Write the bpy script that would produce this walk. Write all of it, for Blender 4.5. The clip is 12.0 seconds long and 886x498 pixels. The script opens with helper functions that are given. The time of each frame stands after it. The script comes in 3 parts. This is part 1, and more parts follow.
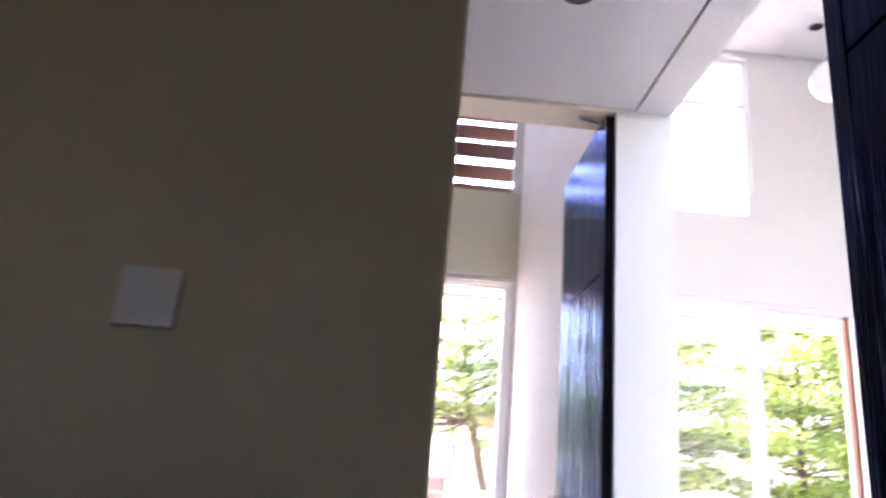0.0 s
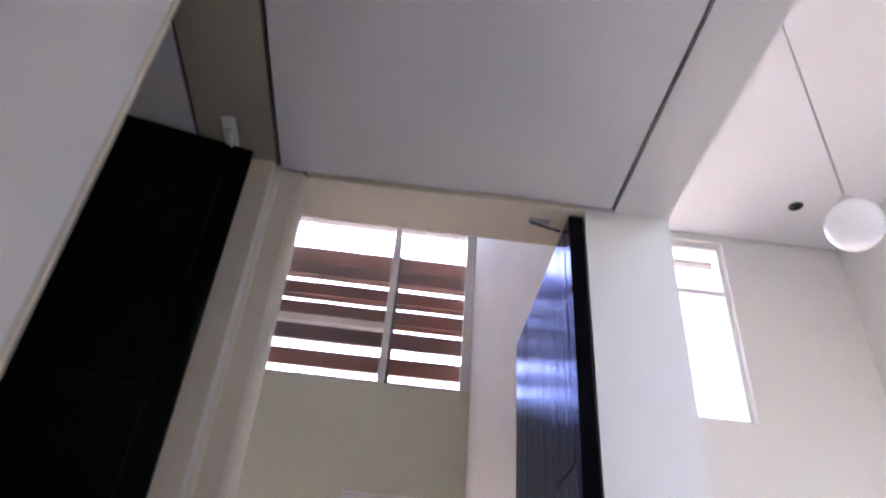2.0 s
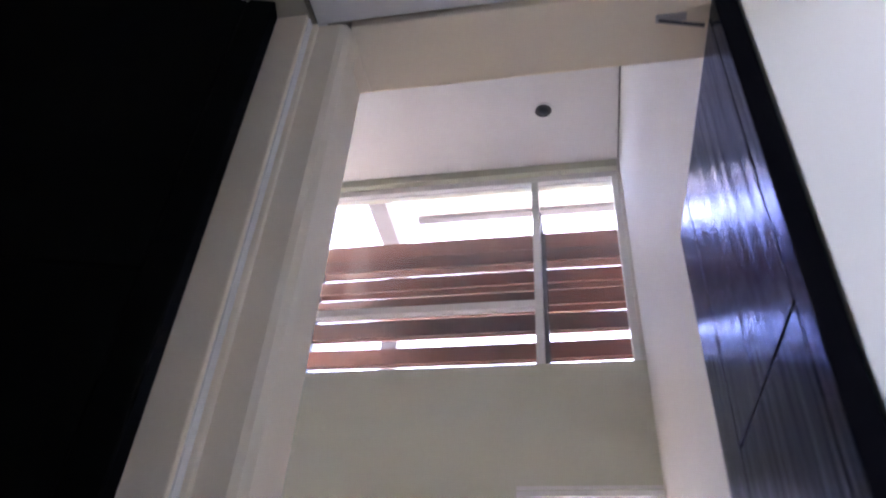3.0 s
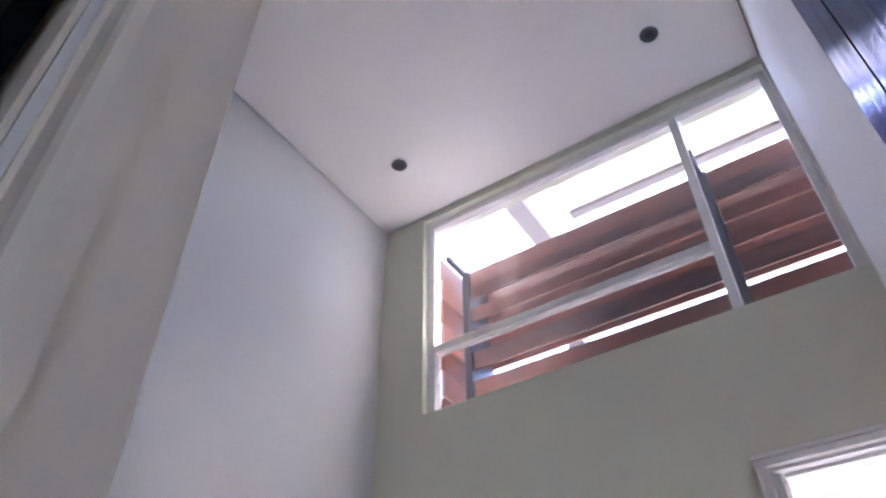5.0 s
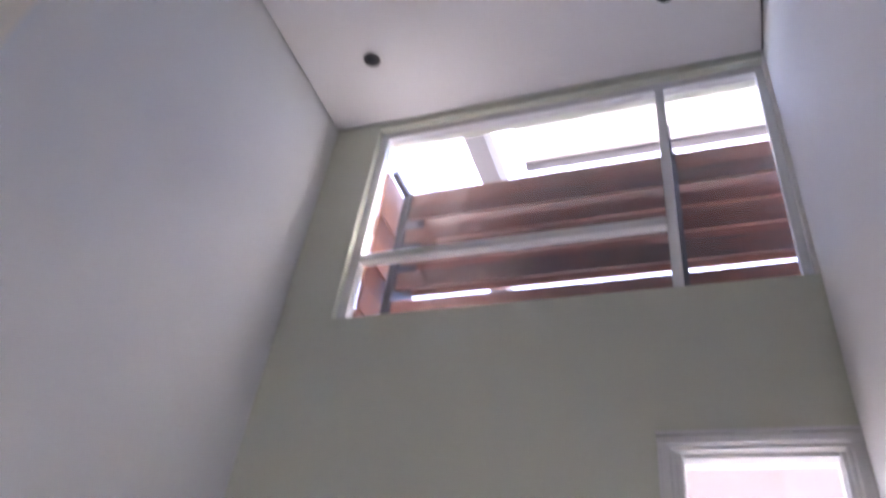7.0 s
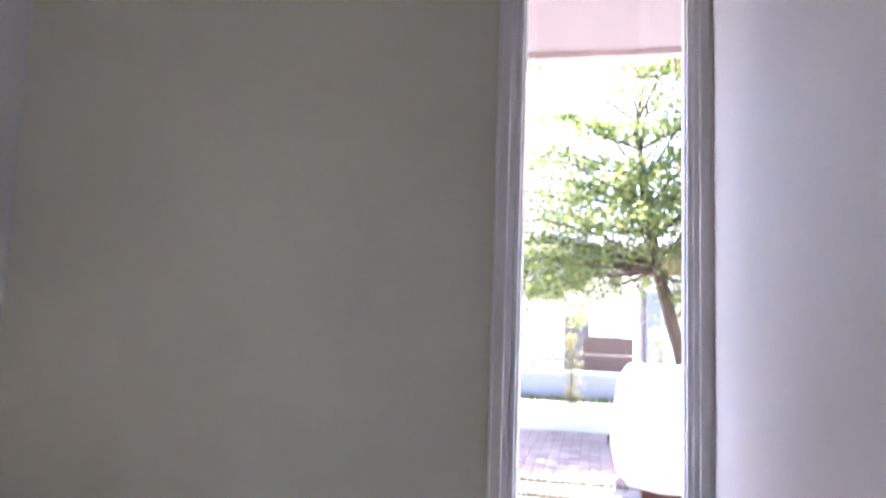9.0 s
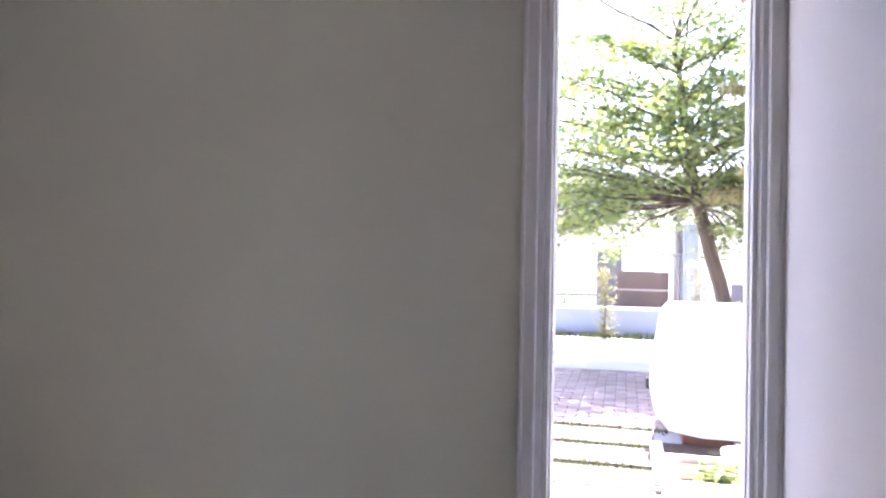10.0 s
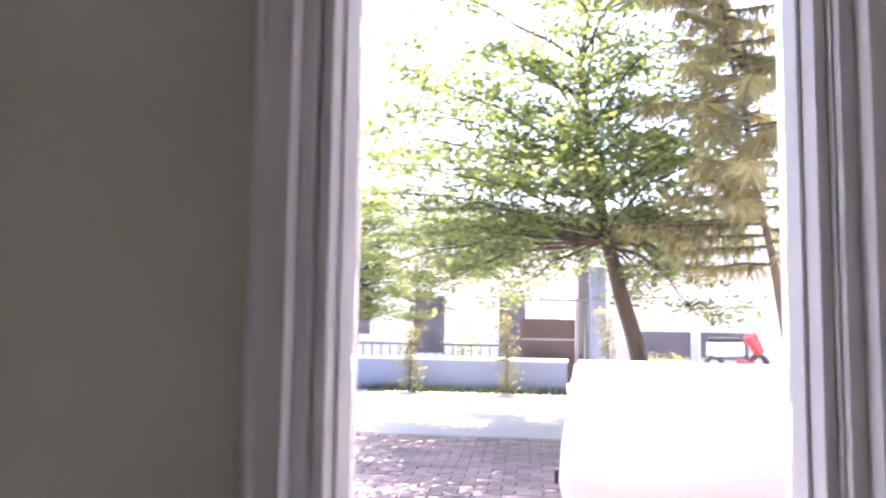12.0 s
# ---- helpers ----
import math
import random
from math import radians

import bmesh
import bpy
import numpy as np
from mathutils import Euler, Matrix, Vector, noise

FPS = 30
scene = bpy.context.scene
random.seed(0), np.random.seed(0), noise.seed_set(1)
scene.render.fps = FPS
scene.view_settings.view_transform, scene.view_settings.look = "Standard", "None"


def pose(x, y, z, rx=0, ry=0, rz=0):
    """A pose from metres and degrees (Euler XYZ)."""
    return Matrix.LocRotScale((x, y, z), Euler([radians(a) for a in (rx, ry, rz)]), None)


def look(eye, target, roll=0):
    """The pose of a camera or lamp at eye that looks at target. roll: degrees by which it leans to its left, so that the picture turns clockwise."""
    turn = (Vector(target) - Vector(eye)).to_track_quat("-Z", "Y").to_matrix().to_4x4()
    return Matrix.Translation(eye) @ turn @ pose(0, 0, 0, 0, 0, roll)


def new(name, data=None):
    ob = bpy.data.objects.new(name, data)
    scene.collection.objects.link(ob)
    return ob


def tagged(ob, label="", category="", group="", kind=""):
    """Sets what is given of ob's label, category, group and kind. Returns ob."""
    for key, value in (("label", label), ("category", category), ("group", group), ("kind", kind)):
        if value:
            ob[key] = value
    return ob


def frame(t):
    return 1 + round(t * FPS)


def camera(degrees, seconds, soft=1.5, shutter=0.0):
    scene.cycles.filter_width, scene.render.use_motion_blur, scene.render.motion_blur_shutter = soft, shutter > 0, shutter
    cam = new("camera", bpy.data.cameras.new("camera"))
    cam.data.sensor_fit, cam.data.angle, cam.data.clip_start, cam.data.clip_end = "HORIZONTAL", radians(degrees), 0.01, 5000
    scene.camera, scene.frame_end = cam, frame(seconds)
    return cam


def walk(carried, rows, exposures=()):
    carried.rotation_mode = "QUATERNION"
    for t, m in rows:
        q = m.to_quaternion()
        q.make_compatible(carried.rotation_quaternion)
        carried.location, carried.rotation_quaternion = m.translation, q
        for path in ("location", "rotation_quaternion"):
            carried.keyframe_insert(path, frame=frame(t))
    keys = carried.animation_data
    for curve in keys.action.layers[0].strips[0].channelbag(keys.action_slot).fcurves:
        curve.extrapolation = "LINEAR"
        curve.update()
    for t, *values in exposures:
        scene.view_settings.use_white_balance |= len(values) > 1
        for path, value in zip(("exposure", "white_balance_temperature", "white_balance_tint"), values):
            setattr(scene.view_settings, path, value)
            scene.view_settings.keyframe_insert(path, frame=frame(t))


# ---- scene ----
cam = camera(63.8, 12.0, soft=2.2, shutter=0.5)
PATH = [
    (0, (0.009, -2.64, 1.056), (0.087, -0.739, 1.671), 4.9),
    (0.5, (-0.018, -2.348, 1.127), (0.281, -0.521, 1.884), 2.1),
    (1, (0.118, -2.106, 1.171), (0.354, -0.357, 2.111), 1.8),
    (1.5, (0.258, -1.83, 1.225), (0.379, -0.145, 2.295), 4.1),
    (2, (0.319, -1.484, 1.294), (0.422, 0.116, 2.489), 4.6),
    (2.5, (0.367, -1.145, 1.285), (0.293, 0.449, 2.491), 3.1),
    (3, (0.445, -0.838, 1.302), (0.106, 0.698, 2.536), 4.0),
    (3.2, (0.433, -0.756, 1.273), (0.07, 0.745, 2.545), 3.0),
    (4.8, (0.549, -0.228, 1.324), (-0.218, 1.068, 2.641), -0.1),
    (5, (0.584, -0.177, 1.322), (-0.231, 1.071, 2.655), -0.7),
    (5.5, (0.617, -0.141, 1.307), (-0.271, 1.012, 2.678), -1.7),
    (6, (0.598, -0.068, 1.296), (-0.309, 1.046, 2.687), 1.8),
    (6.5, (0.486, -0.028, 1.297), (-0.321, 1.176, 2.675), 7.4),
    (7, (0.343, 0.042, 1.318), (-0.318, 1.47, 2.552), 8.9),
    (7.5, (0.332, 0.118, 1.282), (-0.22, 1.772, 2.261), 8.5),
    (7.7, (0.307, 0.148, 1.254), (-0.179, 1.881, 2.127), 7.9),
    (9.3, (0.487, 0.436, 1.234), (0.062, 2.388, 1.331), 1.5),
    (9.5, (0.45, 0.466, 1.27), (-0.004, 2.413, 1.314), 1.8),
    (10, (0.424, 0.735, 1.27), (-0.074, 2.672, 1.299), 1.1),
    (10.5, (0.37, 1.098, 1.265), (0.067, 3.074, 1.289), -0.2),
    (11, (0.378, 1.417, 1.274), (0.131, 3.4, 1.337), -0.1),
    (11.5, (0.418, 1.758, 1.277), (0.085, 3.727, 1.389), 0.6),
    (12, (0.446, 2.136, 1.294), (0.202, 4.114, 1.456), 0.8),
]
walk(cam, [(t, look(eye, target, roll)) for t, eye, target, roll in PATH], exposures=[(0, 4.75, 7050, 33), (0.5, 4.5, 7050, 33), (1, 4.2, 7100, 33), (2, 4.14, 7200, 32), (3, 4.18, 6850, 31), (5, 4.05, 6250, 29), (6.5, 3.95, 6250, 29), (7.5, 3.68, 6500, 31), (9.5, 3.57, 6500, 32), (10.5, 3.43, 6650, 33), (11.5, 3.2, 6900, 33), (12, 2.9, 7050, 34)])

# ---- world, sun, large lights ----
SUN_EL, SUN_AZ = radians(68), radians(3)
world = bpy.data.worlds.new("world")
scene.world = world
world.use_nodes = True
_wn = world.node_tree
_sky = _wn.nodes.new("ShaderNodeTexSky")
_sky.sky_type = "NISHITA"
_sky.sun_disc = False
_sky.sun_elevation, _sky.sun_rotation = SUN_EL, SUN_AZ
_wn.links.new(_sky.outputs[0], _wn.nodes["Background"].inputs[0])
_wn.nodes["Background"].inputs[1].default_value = 0.15
_sun = bpy.data.lights.new("sun", "SUN")
_sun.energy, _sun.angle, _sun.color = 4.5, radians(0.5), (1.0, 0.95, 0.88)
sun = new("sun", _sun)
sun.rotation_euler = Vector((math.sin(SUN_AZ) * math.cos(SUN_EL), math.cos(SUN_AZ) * math.cos(SUN_EL), math.sin(SUN_EL))).to_track_quat("Z", "Y").to_euler()


# ---- materials ----
def mat(name, base, rough=0.6, metal=0.0, var=0.06, scale=2.0, bump=0.1, fine=120.0, rnd=0.0, spec=0.5):
    """A surface with broad and fine variation of colour, and a fine relief."""
    m = bpy.data.materials.new(name)
    m.use_nodes = True
    n, l = m.node_tree.nodes, m.node_tree.links
    b = n["Principled BSDF"]
    b.inputs["Roughness"].default_value, b.inputs["Metallic"].default_value = rough, metal
    b.inputs["Specular IOR Level"].default_value = spec
    co = n.new("ShaderNodeTexCoord")
    big, small = n.new("ShaderNodeTexNoise"), n.new("ShaderNodeTexNoise")
    big.inputs["Scale"].default_value, small.inputs["Scale"].default_value = scale, fine
    big.inputs["Detail"].default_value = 6.0
    for t in (big, small):
        l.new(co.outputs["Object"], t.inputs["Vector"])
    mix = n.new("ShaderNodeMix")
    mix.data_type = "RGBA"
    mix.inputs[6].default_value = (*[c * (1 - var) for c in base], 1)
    mix.inputs[7].default_value = (*[min(1, c * (1 + var)) for c in base], 1)
    add = n.new("ShaderNodeMath")
    add.operation = "MULTIPLY_ADD"
    l.new(small.outputs[0], add.inputs[0])
    add.inputs[1].default_value = 0.35
    l.new(big.outputs[0], add.inputs[2])
    src = add
    if rnd:
        info = n.new("ShaderNodeObjectInfo")
        r2 = n.new("ShaderNodeMath")
        r2.operation = "MULTIPLY_ADD"
        l.new(info.outputs["Random"], r2.inputs[0])
        r2.inputs[1].default_value = rnd
        l.new(add.outputs[0], r2.inputs[2])
        src = r2
    mr = n.new("ShaderNodeMapRange")
    mr.inputs[1].default_value, mr.inputs[2].default_value = 0.4, 1.0 + rnd
    l.new(src.outputs[0], mr.inputs[0])
    l.new(mr.outputs[0], mix.inputs[0])
    l.new(mix.outputs[2], b.inputs["Base Color"])
    if bump:
        bp = n.new("ShaderNodeBump")
        bp.inputs["Strength"].default_value, bp.inputs["Distance"].default_value = bump, 0.004
        l.new(add.outputs[0], bp.inputs["Height"])
        l.new(bp.outputs[0], b.inputs["Normal"])
    return m


M_WALL = mat("cream_wall_paint", (0.80, 0.785, 0.75), 0.65, var=0.035, scale=1.1, bump=0.12, fine=260)
# The beige carries the back room's warm light in its colour.
M_WARMLIT_WALL = mat("warm_lit_wall_paint", (0.72, 0.64, 0.47), 0.65, var=0.05, scale=1.1, bump=0.12, fine=260)
# Dark for a white board: the underside's weaker light is in this colour.
M_SOFFIT = mat("dimmed_soffit_board", (0.21, 0.185, 0.19), 0.8, var=0.05, scale=0.9, bump=0.1)
M_BEDWALL = mat("pale_green_grey_wall_paint", (0.645, 0.665, 0.55), 0.65, var=0.035, scale=1.1, bump=0.12, fine=260)
# Bedroom paint again, with the window's bluish skylight put into its colour.
M_SKYLIT_WEST = mat("skylit_wall_paint", (0.69, 0.70, 0.68), 0.65, var=0.035, scale=1.1, bump=0.12, fine=260)
# Cream paint, made yellower so that warm light from behind is in it.
M_WARMLIT_CREAM = mat("warm_lit_cream_frame_paint", (0.86, 0.765, 0.62), 0.5, var=0.03, scale=3, bump=0.06)
# Cream wall darkened: the dim light over the doorway is in its colour.
M_SHADED_LINTEL = mat("shaded_cream_wall_paint", (0.47, 0.43, 0.33), 0.65, var=0.04, scale=1.1, bump=0.12, fine=260)
M_CEIL = mat("white_ceiling_paint", (0.80, 0.79, 0.78), 0.75, var=0.02, scale=0.8, bump=0.05, fine=300)
M_WHITE = mat("white_frame_paint", (0.80, 0.80, 0.79), 0.5, var=0.025, scale=4, bump=0.05)
M_PLASTIC = mat("white_plastic", (0.82, 0.82, 0.80), 0.3, var=0.02, scale=9, bump=0.02)
# White beams against the sky: their backlit shade is put into this grey.
M_BACKLIT_BEAM = mat("backlit_grey_beam", (0.11, 0.107, 0.112), 0.7, var=0.1, bump=0.2)
M_GAP = mat("dark_shadow_gap", (0.20, 0.19, 0.18), 0.9, var=0.1, bump=0)
M_FLOOR = mat("cream_floor_tile", (0.62, 0.59, 0.53), 0.18, var=0.06, scale=3, bump=0.02)
M_OUTWALL = mat("outer_render", (0.78, 0.77, 0.75), 0.8, var=0.06, scale=0.7, bump=0.3, fine=80)
M_METAL = mat("black_steel", (0.03, 0.035, 0.05), 0.4, metal=0.3, var=0.2, bump=0.1)
M_STEEL = mat("brushed_steel", (0.45, 0.45, 0.46), 0.35, metal=1.0, var=0.1, bump=0.05)
M_SHADED_CAN = mat("shaded_reflector", (0.07, 0.07, 0.075), 0.35, metal=0.5, var=0.1, bump=0)


def wood_material(name, a, b, rough, stretch, gloss=0.0, bump=0.3):
    m = bpy.data.materials.new(name)
    m.use_nodes = True
    n, l = m.node_tree.nodes, m.node_tree.links
    p = n["Principled BSDF"]
    p.inputs["Roughness"].default_value = rough
    p.inputs["Coat Weight"].default_value, p.inputs["Coat Roughness"].default_value = gloss, 0.12
    co, mp, no, br = n.new("ShaderNodeTexCoord"), n.new("ShaderNodeMapping"), n.new("ShaderNodeTexNoise"), n.new("ShaderNodeTexNoise")
    mp.inputs["Scale"].default_value = stretch
    no.inputs["Scale"].default_value, no.inputs["Detail"].default_value = 14, 8
    br.inputs["Scale"].default_value = 1.3
    info = n.new("ShaderNodeObjectInfo")
    ra = n.new("ShaderNodeValToRGB")
    ra.color_ramp.elements[0].color, ra.color_ramp.elements[1].color = (*a, 1), (*b, 1)
    ra.color_ramp.elements[0].position, ra.color_ramp.elements[1].position = 0.3, 0.75
    l.new(co.outputs["Object"], mp.inputs[0])
    l.new(mp.outputs[0], no.inputs["Vector"])
    l.new(mp.outputs[0], br.inputs["Vector"])
    s1, s2 = n.new("ShaderNodeMath"), n.new("ShaderNodeMath")
    s1.operation = s2.operation = "MULTIPLY_ADD"
    l.new(info.outputs["Random"], s1.inputs[0])
    s1.inputs[1].default_value = 0.3
    l.new(no.outputs[0], s1.inputs[2])
    l.new(br.outputs[0], s2.inputs[0])
    s2.inputs[1].default_value = 0.35
    l.new(s1.outputs[0], s2.inputs[2])
    mr = n.new("ShaderNodeMapRange")
    mr.inputs[1].default_value, mr.inputs[2].default_value = 0.35, 1.15
    l.new(s2.outputs[0], mr.inputs[0])
    l.new(mr.outputs[0], ra.inputs[0])
    l.new(ra.outputs[0], p.inputs["Base Color"])
    bp = n.new("ShaderNodeBump")
    bp.inputs["Strength"].default_value, bp.inputs["Distance"].default_value = bump, 0.003
    l.new(no.outputs[0], bp.inputs["Height"])
    l.new(bp.outputs[0], p.inputs["Normal"])
    return m


M_SLAT = wood_material("red_brown_timber", (0.030, 0.012, 0.010), (0.155, 0.049, 0.032), 0.42, (0.35, 4, 4))
M_BROWN = wood_material("orange_brown_timber", (0.11, 0.03, 0.012), (0.24, 0.075, 0.03), 0.45, (4, 4, 0.4))
# Black lacquer; blue sky reflections are put into base, tint and half-metallic sheen.
M_DOOR = wood_material("blue_sheen_black_lacquer", (0.002, 0.0035, 0.010), (0.006, 0.0105, 0.028), 0.17, (1.3, 1.3, 0.10), gloss=0.0, bump=1.0)
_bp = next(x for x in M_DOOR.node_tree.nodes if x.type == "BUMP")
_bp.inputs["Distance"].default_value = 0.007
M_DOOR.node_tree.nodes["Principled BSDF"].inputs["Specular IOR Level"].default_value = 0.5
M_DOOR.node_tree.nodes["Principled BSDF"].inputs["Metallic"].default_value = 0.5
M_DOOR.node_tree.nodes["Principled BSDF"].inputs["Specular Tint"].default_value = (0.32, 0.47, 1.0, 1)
# Darker, unreflecting door colour that paints out light on the edges.
M_UNLIT_EDGE = mat("unlit_door_edge", (0.003, 0.003, 0.005), 0.9, var=0.2, bump=0.1)
M_UNLIT_EDGE.node_tree.nodes["Principled BSDF"].inputs["Specular IOR Level"].default_value = 0.05
# Unlit copy of the door lacquer: the side room's darkness is in it.
M_UNLIT_DOOR = mat("unlit_black_lacquer", (0.0012, 0.0012, 0.0016), 0.6, var=0.2, scale=5, bump=0.1)
M_UNLIT_DOOR.node_tree.nodes["Principled BSDF"].inputs["Specular IOR Level"].default_value = 0.08
M_BARK = wood_material("grey_brown_bark", (0.05, 0.035, 0.024), (0.15, 0.105, 0.07), 0.9, (3, 3, 0.6), bump=1.0)

M_GLASS = bpy.data.materials.new("clear_glass")
M_GLASS.use_nodes = True
_g = M_GLASS.node_tree.nodes["Principled BSDF"]
_g.inputs["Transmission Weight"].default_value, _g.inputs["Roughness"].default_value, _g.inputs["IOR"].default_value = 1.0, 0.0, 1.45
_g.inputs["Base Color"].default_value = (0.95, 0.96, 0.98, 1)

# A faint translucent layer puts the outdoor glare and haze into the panes.
_n, _l = M_GLASS.node_tree.nodes, M_GLASS.node_tree.links
_haze, _mix = _n.new("ShaderNodeBsdfTranslucent"), _n.new("ShaderNodeMixShader")
_haze.inputs[0].default_value = (0.85, 0.84, 0.84, 1)
_mix.inputs[0].default_value = 0.004
_l.new(_g.outputs[0], _mix.inputs[1])
_l.new(_haze.outputs[0], _mix.inputs[2])
_l.new(_mix.outputs[0], _n["Material Output"].inputs[0])


def leaf_material(name, a, b):
    m = bpy.data.materials.new(name)
    m.use_nodes = True
    n, l = m.node_tree.nodes, m.node_tree.links
    p = n["Principled BSDF"]
    p.inputs["Roughness"].default_value = 0.5
    geo, ra = n.new("ShaderNodeNewGeometry"), n.new("ShaderNodeValToRGB")
    ra.color_ramp.elements[0].color, ra.color_ramp.elements[1].color = (*a, 1), (*b, 1)
    l.new(geo.outputs["Random Per Island"], ra.inputs[0])
    l.new(ra.outputs[0], p.inputs["Base Color"])
    tr, ad = n.new("ShaderNodeBsdfTranslucent"), n.new("ShaderNodeMixShader")
    l.new(ra.outputs[0], tr.inputs[0])
    ad.inputs[0].default_value = 0.5
    l.new(p.outputs[0], ad.inputs[1])
    l.new(tr.outputs[0], ad.inputs[2])
    l.new(ad.outputs[0], n["Material Output"].inputs[0])
    return m


# Green leaves, lightened: the bright sky's bloom is put into their colours.
M_LEAF = leaf_material("green_leaf", (0.09, 0.155, 0.065), (0.38, 0.46, 0.12))
M_LEAF_LIGHT = leaf_material("light_green_leaf", (0.12, 0.19, 0.04), (0.32, 0.40, 0.11))
M_FROND = leaf_material("yellow_green_needle", (0.20, 0.19, 0.08), (0.50, 0.46, 0.20))
M_VINE = leaf_material("yellow_green_shrub", (0.14, 0.15, 0.03), (0.38, 0.36, 0.10))
M_GRASS = leaf_material("grass", (0.03, 0.055, 0.018), (0.08, 0.105, 0.035))
M_ROAD = mat("pale_concrete_road", (0.46, 0.45, 0.43), 0.85, var=0.12, scale=1.2, bump=0.4, fine=60)
M_PAVER = mat("red_grey_paver", (0.31, 0.235, 0.22), 0.85, var=0.4, scale=2.5, bump=0.5, fine=70, rnd=0.8)
M_FASCIA = mat("pink_brown_fascia_paint", (0.42, 0.33, 0.31), 0.7, var=0.1, scale=2, bump=0.1)
M_TERRACE = mat("pale_terrace_screed", (0.42, 0.38, 0.35), 0.8, var=0.2, scale=2, bump=0.4, fine=50)
# Brown-grey stone made darker, so that shade on the slabs is painted in.
M_SHADED_SLAB = mat("shaded_brown_grey_slab", (0.10, 0.08, 0.068), 0.8, var=0.15, scale=3, bump=0.4, rnd=0.4)
# Brown soil darkened: the white wall's shade is put into its colour.
M_SOIL = mat("shade_darkened_soil", (0.065, 0.04, 0.025), 0.95, var=0.4, scale=12, bump=1.0, fine=40)
# Blue-grey render, made darker to hold the wall's shade in its colour.
M_BLUEWALL = mat("shade_darkened_blue_render", (0.20, 0.24, 0.34), 0.8, var=0.08, scale=1.5, bump=0.3)
M_DARKPANEL = mat("dark_brown_panel", (0.09, 0.06, 0.055), 0.4, var=0.3, scale=3, bump=0.1)
# Dark glass lightened: distant haze and glare are in its base colour.
M_HAZED_GLASS = mat("hazed_window_glass", (0.11, 0.11, 0.145), 0.15, var=0.1, bump=0)
M_RED = mat("red_enamel", (0.55, 0.03, 0.04), 0.25, var=0.05, bump=0)
M_RUBBER = mat("black_rubber", (0.02, 0.02, 0.02), 0.8, var=0.2, bump=0.2)
M_GLOBE = mat("opal_glass", (0.86, 0.86, 0.86), 0.12, var=0.01, bump=0)


# ---- mesh helpers ----
def bm_box(bm, x0, x1, y0, y1, z0, z1, bevel=0.0):
    vs = [bm.verts.new((x, y, z)) for z in (z0, z1) for x, y in ((x0, y0), (x1, y0), (x1, y1), (x0, y1))]
    fs = [bm.faces.new([vs[i] for i in f]) for f in ((3, 2, 1, 0), (4, 5, 6, 7), (0, 1, 5, 4), (1, 2, 6, 5), (2, 3, 7, 6), (3, 0, 4, 7))]
    if bevel:
        es = {e for f in fs for e in f.edges}
        bmesh.ops.bevel(bm, geom=list(es), offset=bevel, segments=2, profile=0.6, affect="EDGES")
    return bm


def part(name, bm, material, parent=None, label=""):
    me = bpy.data.meshes.new(name)
    bm.to_mesh(me)
    bm.free()
    me.materials.append(material)
    ob = new(name, me)
    if parent is not None:
        ob.parent = parent
    if label:
        ob["label"] = label
    return ob


def boxes(name, material, rows, parent=None, bevel=0.0, label=""):
    bm = bmesh.new()
    for r in rows:
        bm_box(bm, *r, bevel)
    return part(name, bm, material, parent, label)


def thing(name, at, label, category, group="", kind=""):
    ob = new(name)
    ob.location = at
    return tagged(ob, label, category, group, kind)


def smooth(ob):
    for p in ob.data.polygons:
        p.use_smooth = True
    return ob


def tube(bm, a, b, r0, r1=None, n=12, caps=True):
    r1 = r0 if r1 is None else r1
    a, b = Vector(a), Vector(b)
    q = (b - a).to_track_quat("Z", "Y")
    ring = [[bm.verts.new(p + q @ Vector((r * math.cos(6.28318 * i / n), r * math.sin(6.28318 * i / n), 0))) for i in range(n)] for p, r in ((a, r0), (b, r1))]
    for i in range(n):
        j = (i + 1) % n
        bm.faces.new((ring[0][i], ring[0][j], ring[1][j], ring[1][i]))
    if caps:
        bm.faces.new(ring[0][::-1])
        bm.faces.new(ring[1])


def lathe(bm, prof, n=32, centre=(0, 0, 0)):
    cx, cy, cz = centre
    rings = [[bm.verts.new((cx + r * math.cos(6.28318 * i / n), cy + r * math.sin(6.28318 * i / n), cz + z)) for i in range(n)] for r, z in prof]
    for a, b in zip(rings, rings[1:]):
        for i in range(n):
            j = (i + 1) % n
            bm.faces.new((a[i], a[j], b[j], b[i]))


# ---- plan ----
XP = -0.055          # left side of the passage
YW, YO = 2.985, 3.20  # inner and outer face of the front wall
XW = -2.0            # west wall of the bedroom
XE, XL = 0.87, 1.04  # partition between bedroom and living room
XR = 3.95            # east wall of the living room
H1, H2, H3 = 2.60, 5.10, 5.9  # low and high ceilings, top of the walls
WX0, WX1, WZ0, WZ1 = -1.647, 0.85, 3.438, 5.045
LX0, LZ1 = 0.102, 2.65
UX0, UX1 = 1.75, 2.92     # high window of the living room
DX0, DX1 = 1.45, 3.72     # glass doors of the living room


BEDROOM_WALLS = ("wall_front_left", "wall_front_lower", "wall_front_middle", "wall_front_upper")


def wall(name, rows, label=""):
    # Door head and left upper wall take the paint with shade in it.
    return tagged(boxes(name, M_BEDWALL if name in BEDROOM_WALLS else M_SHADED_LINTEL if name in ("wall_door_head", "wall_left_upper") else M_SKYLIT_WEST if name == "wall_west" else M_WALL, rows), label or ("pale greenish-cream" if name in BEDROOM_WALLS else "cream") + " painted plaster wall", kind="structure")


wall("wall_front_left", [(XW - 0.15, WX0, YW, YO, -0.3, H3)])
wall("wall_front_lower", [(WX0, LX0, YW, YO, -0.3, WZ0)])
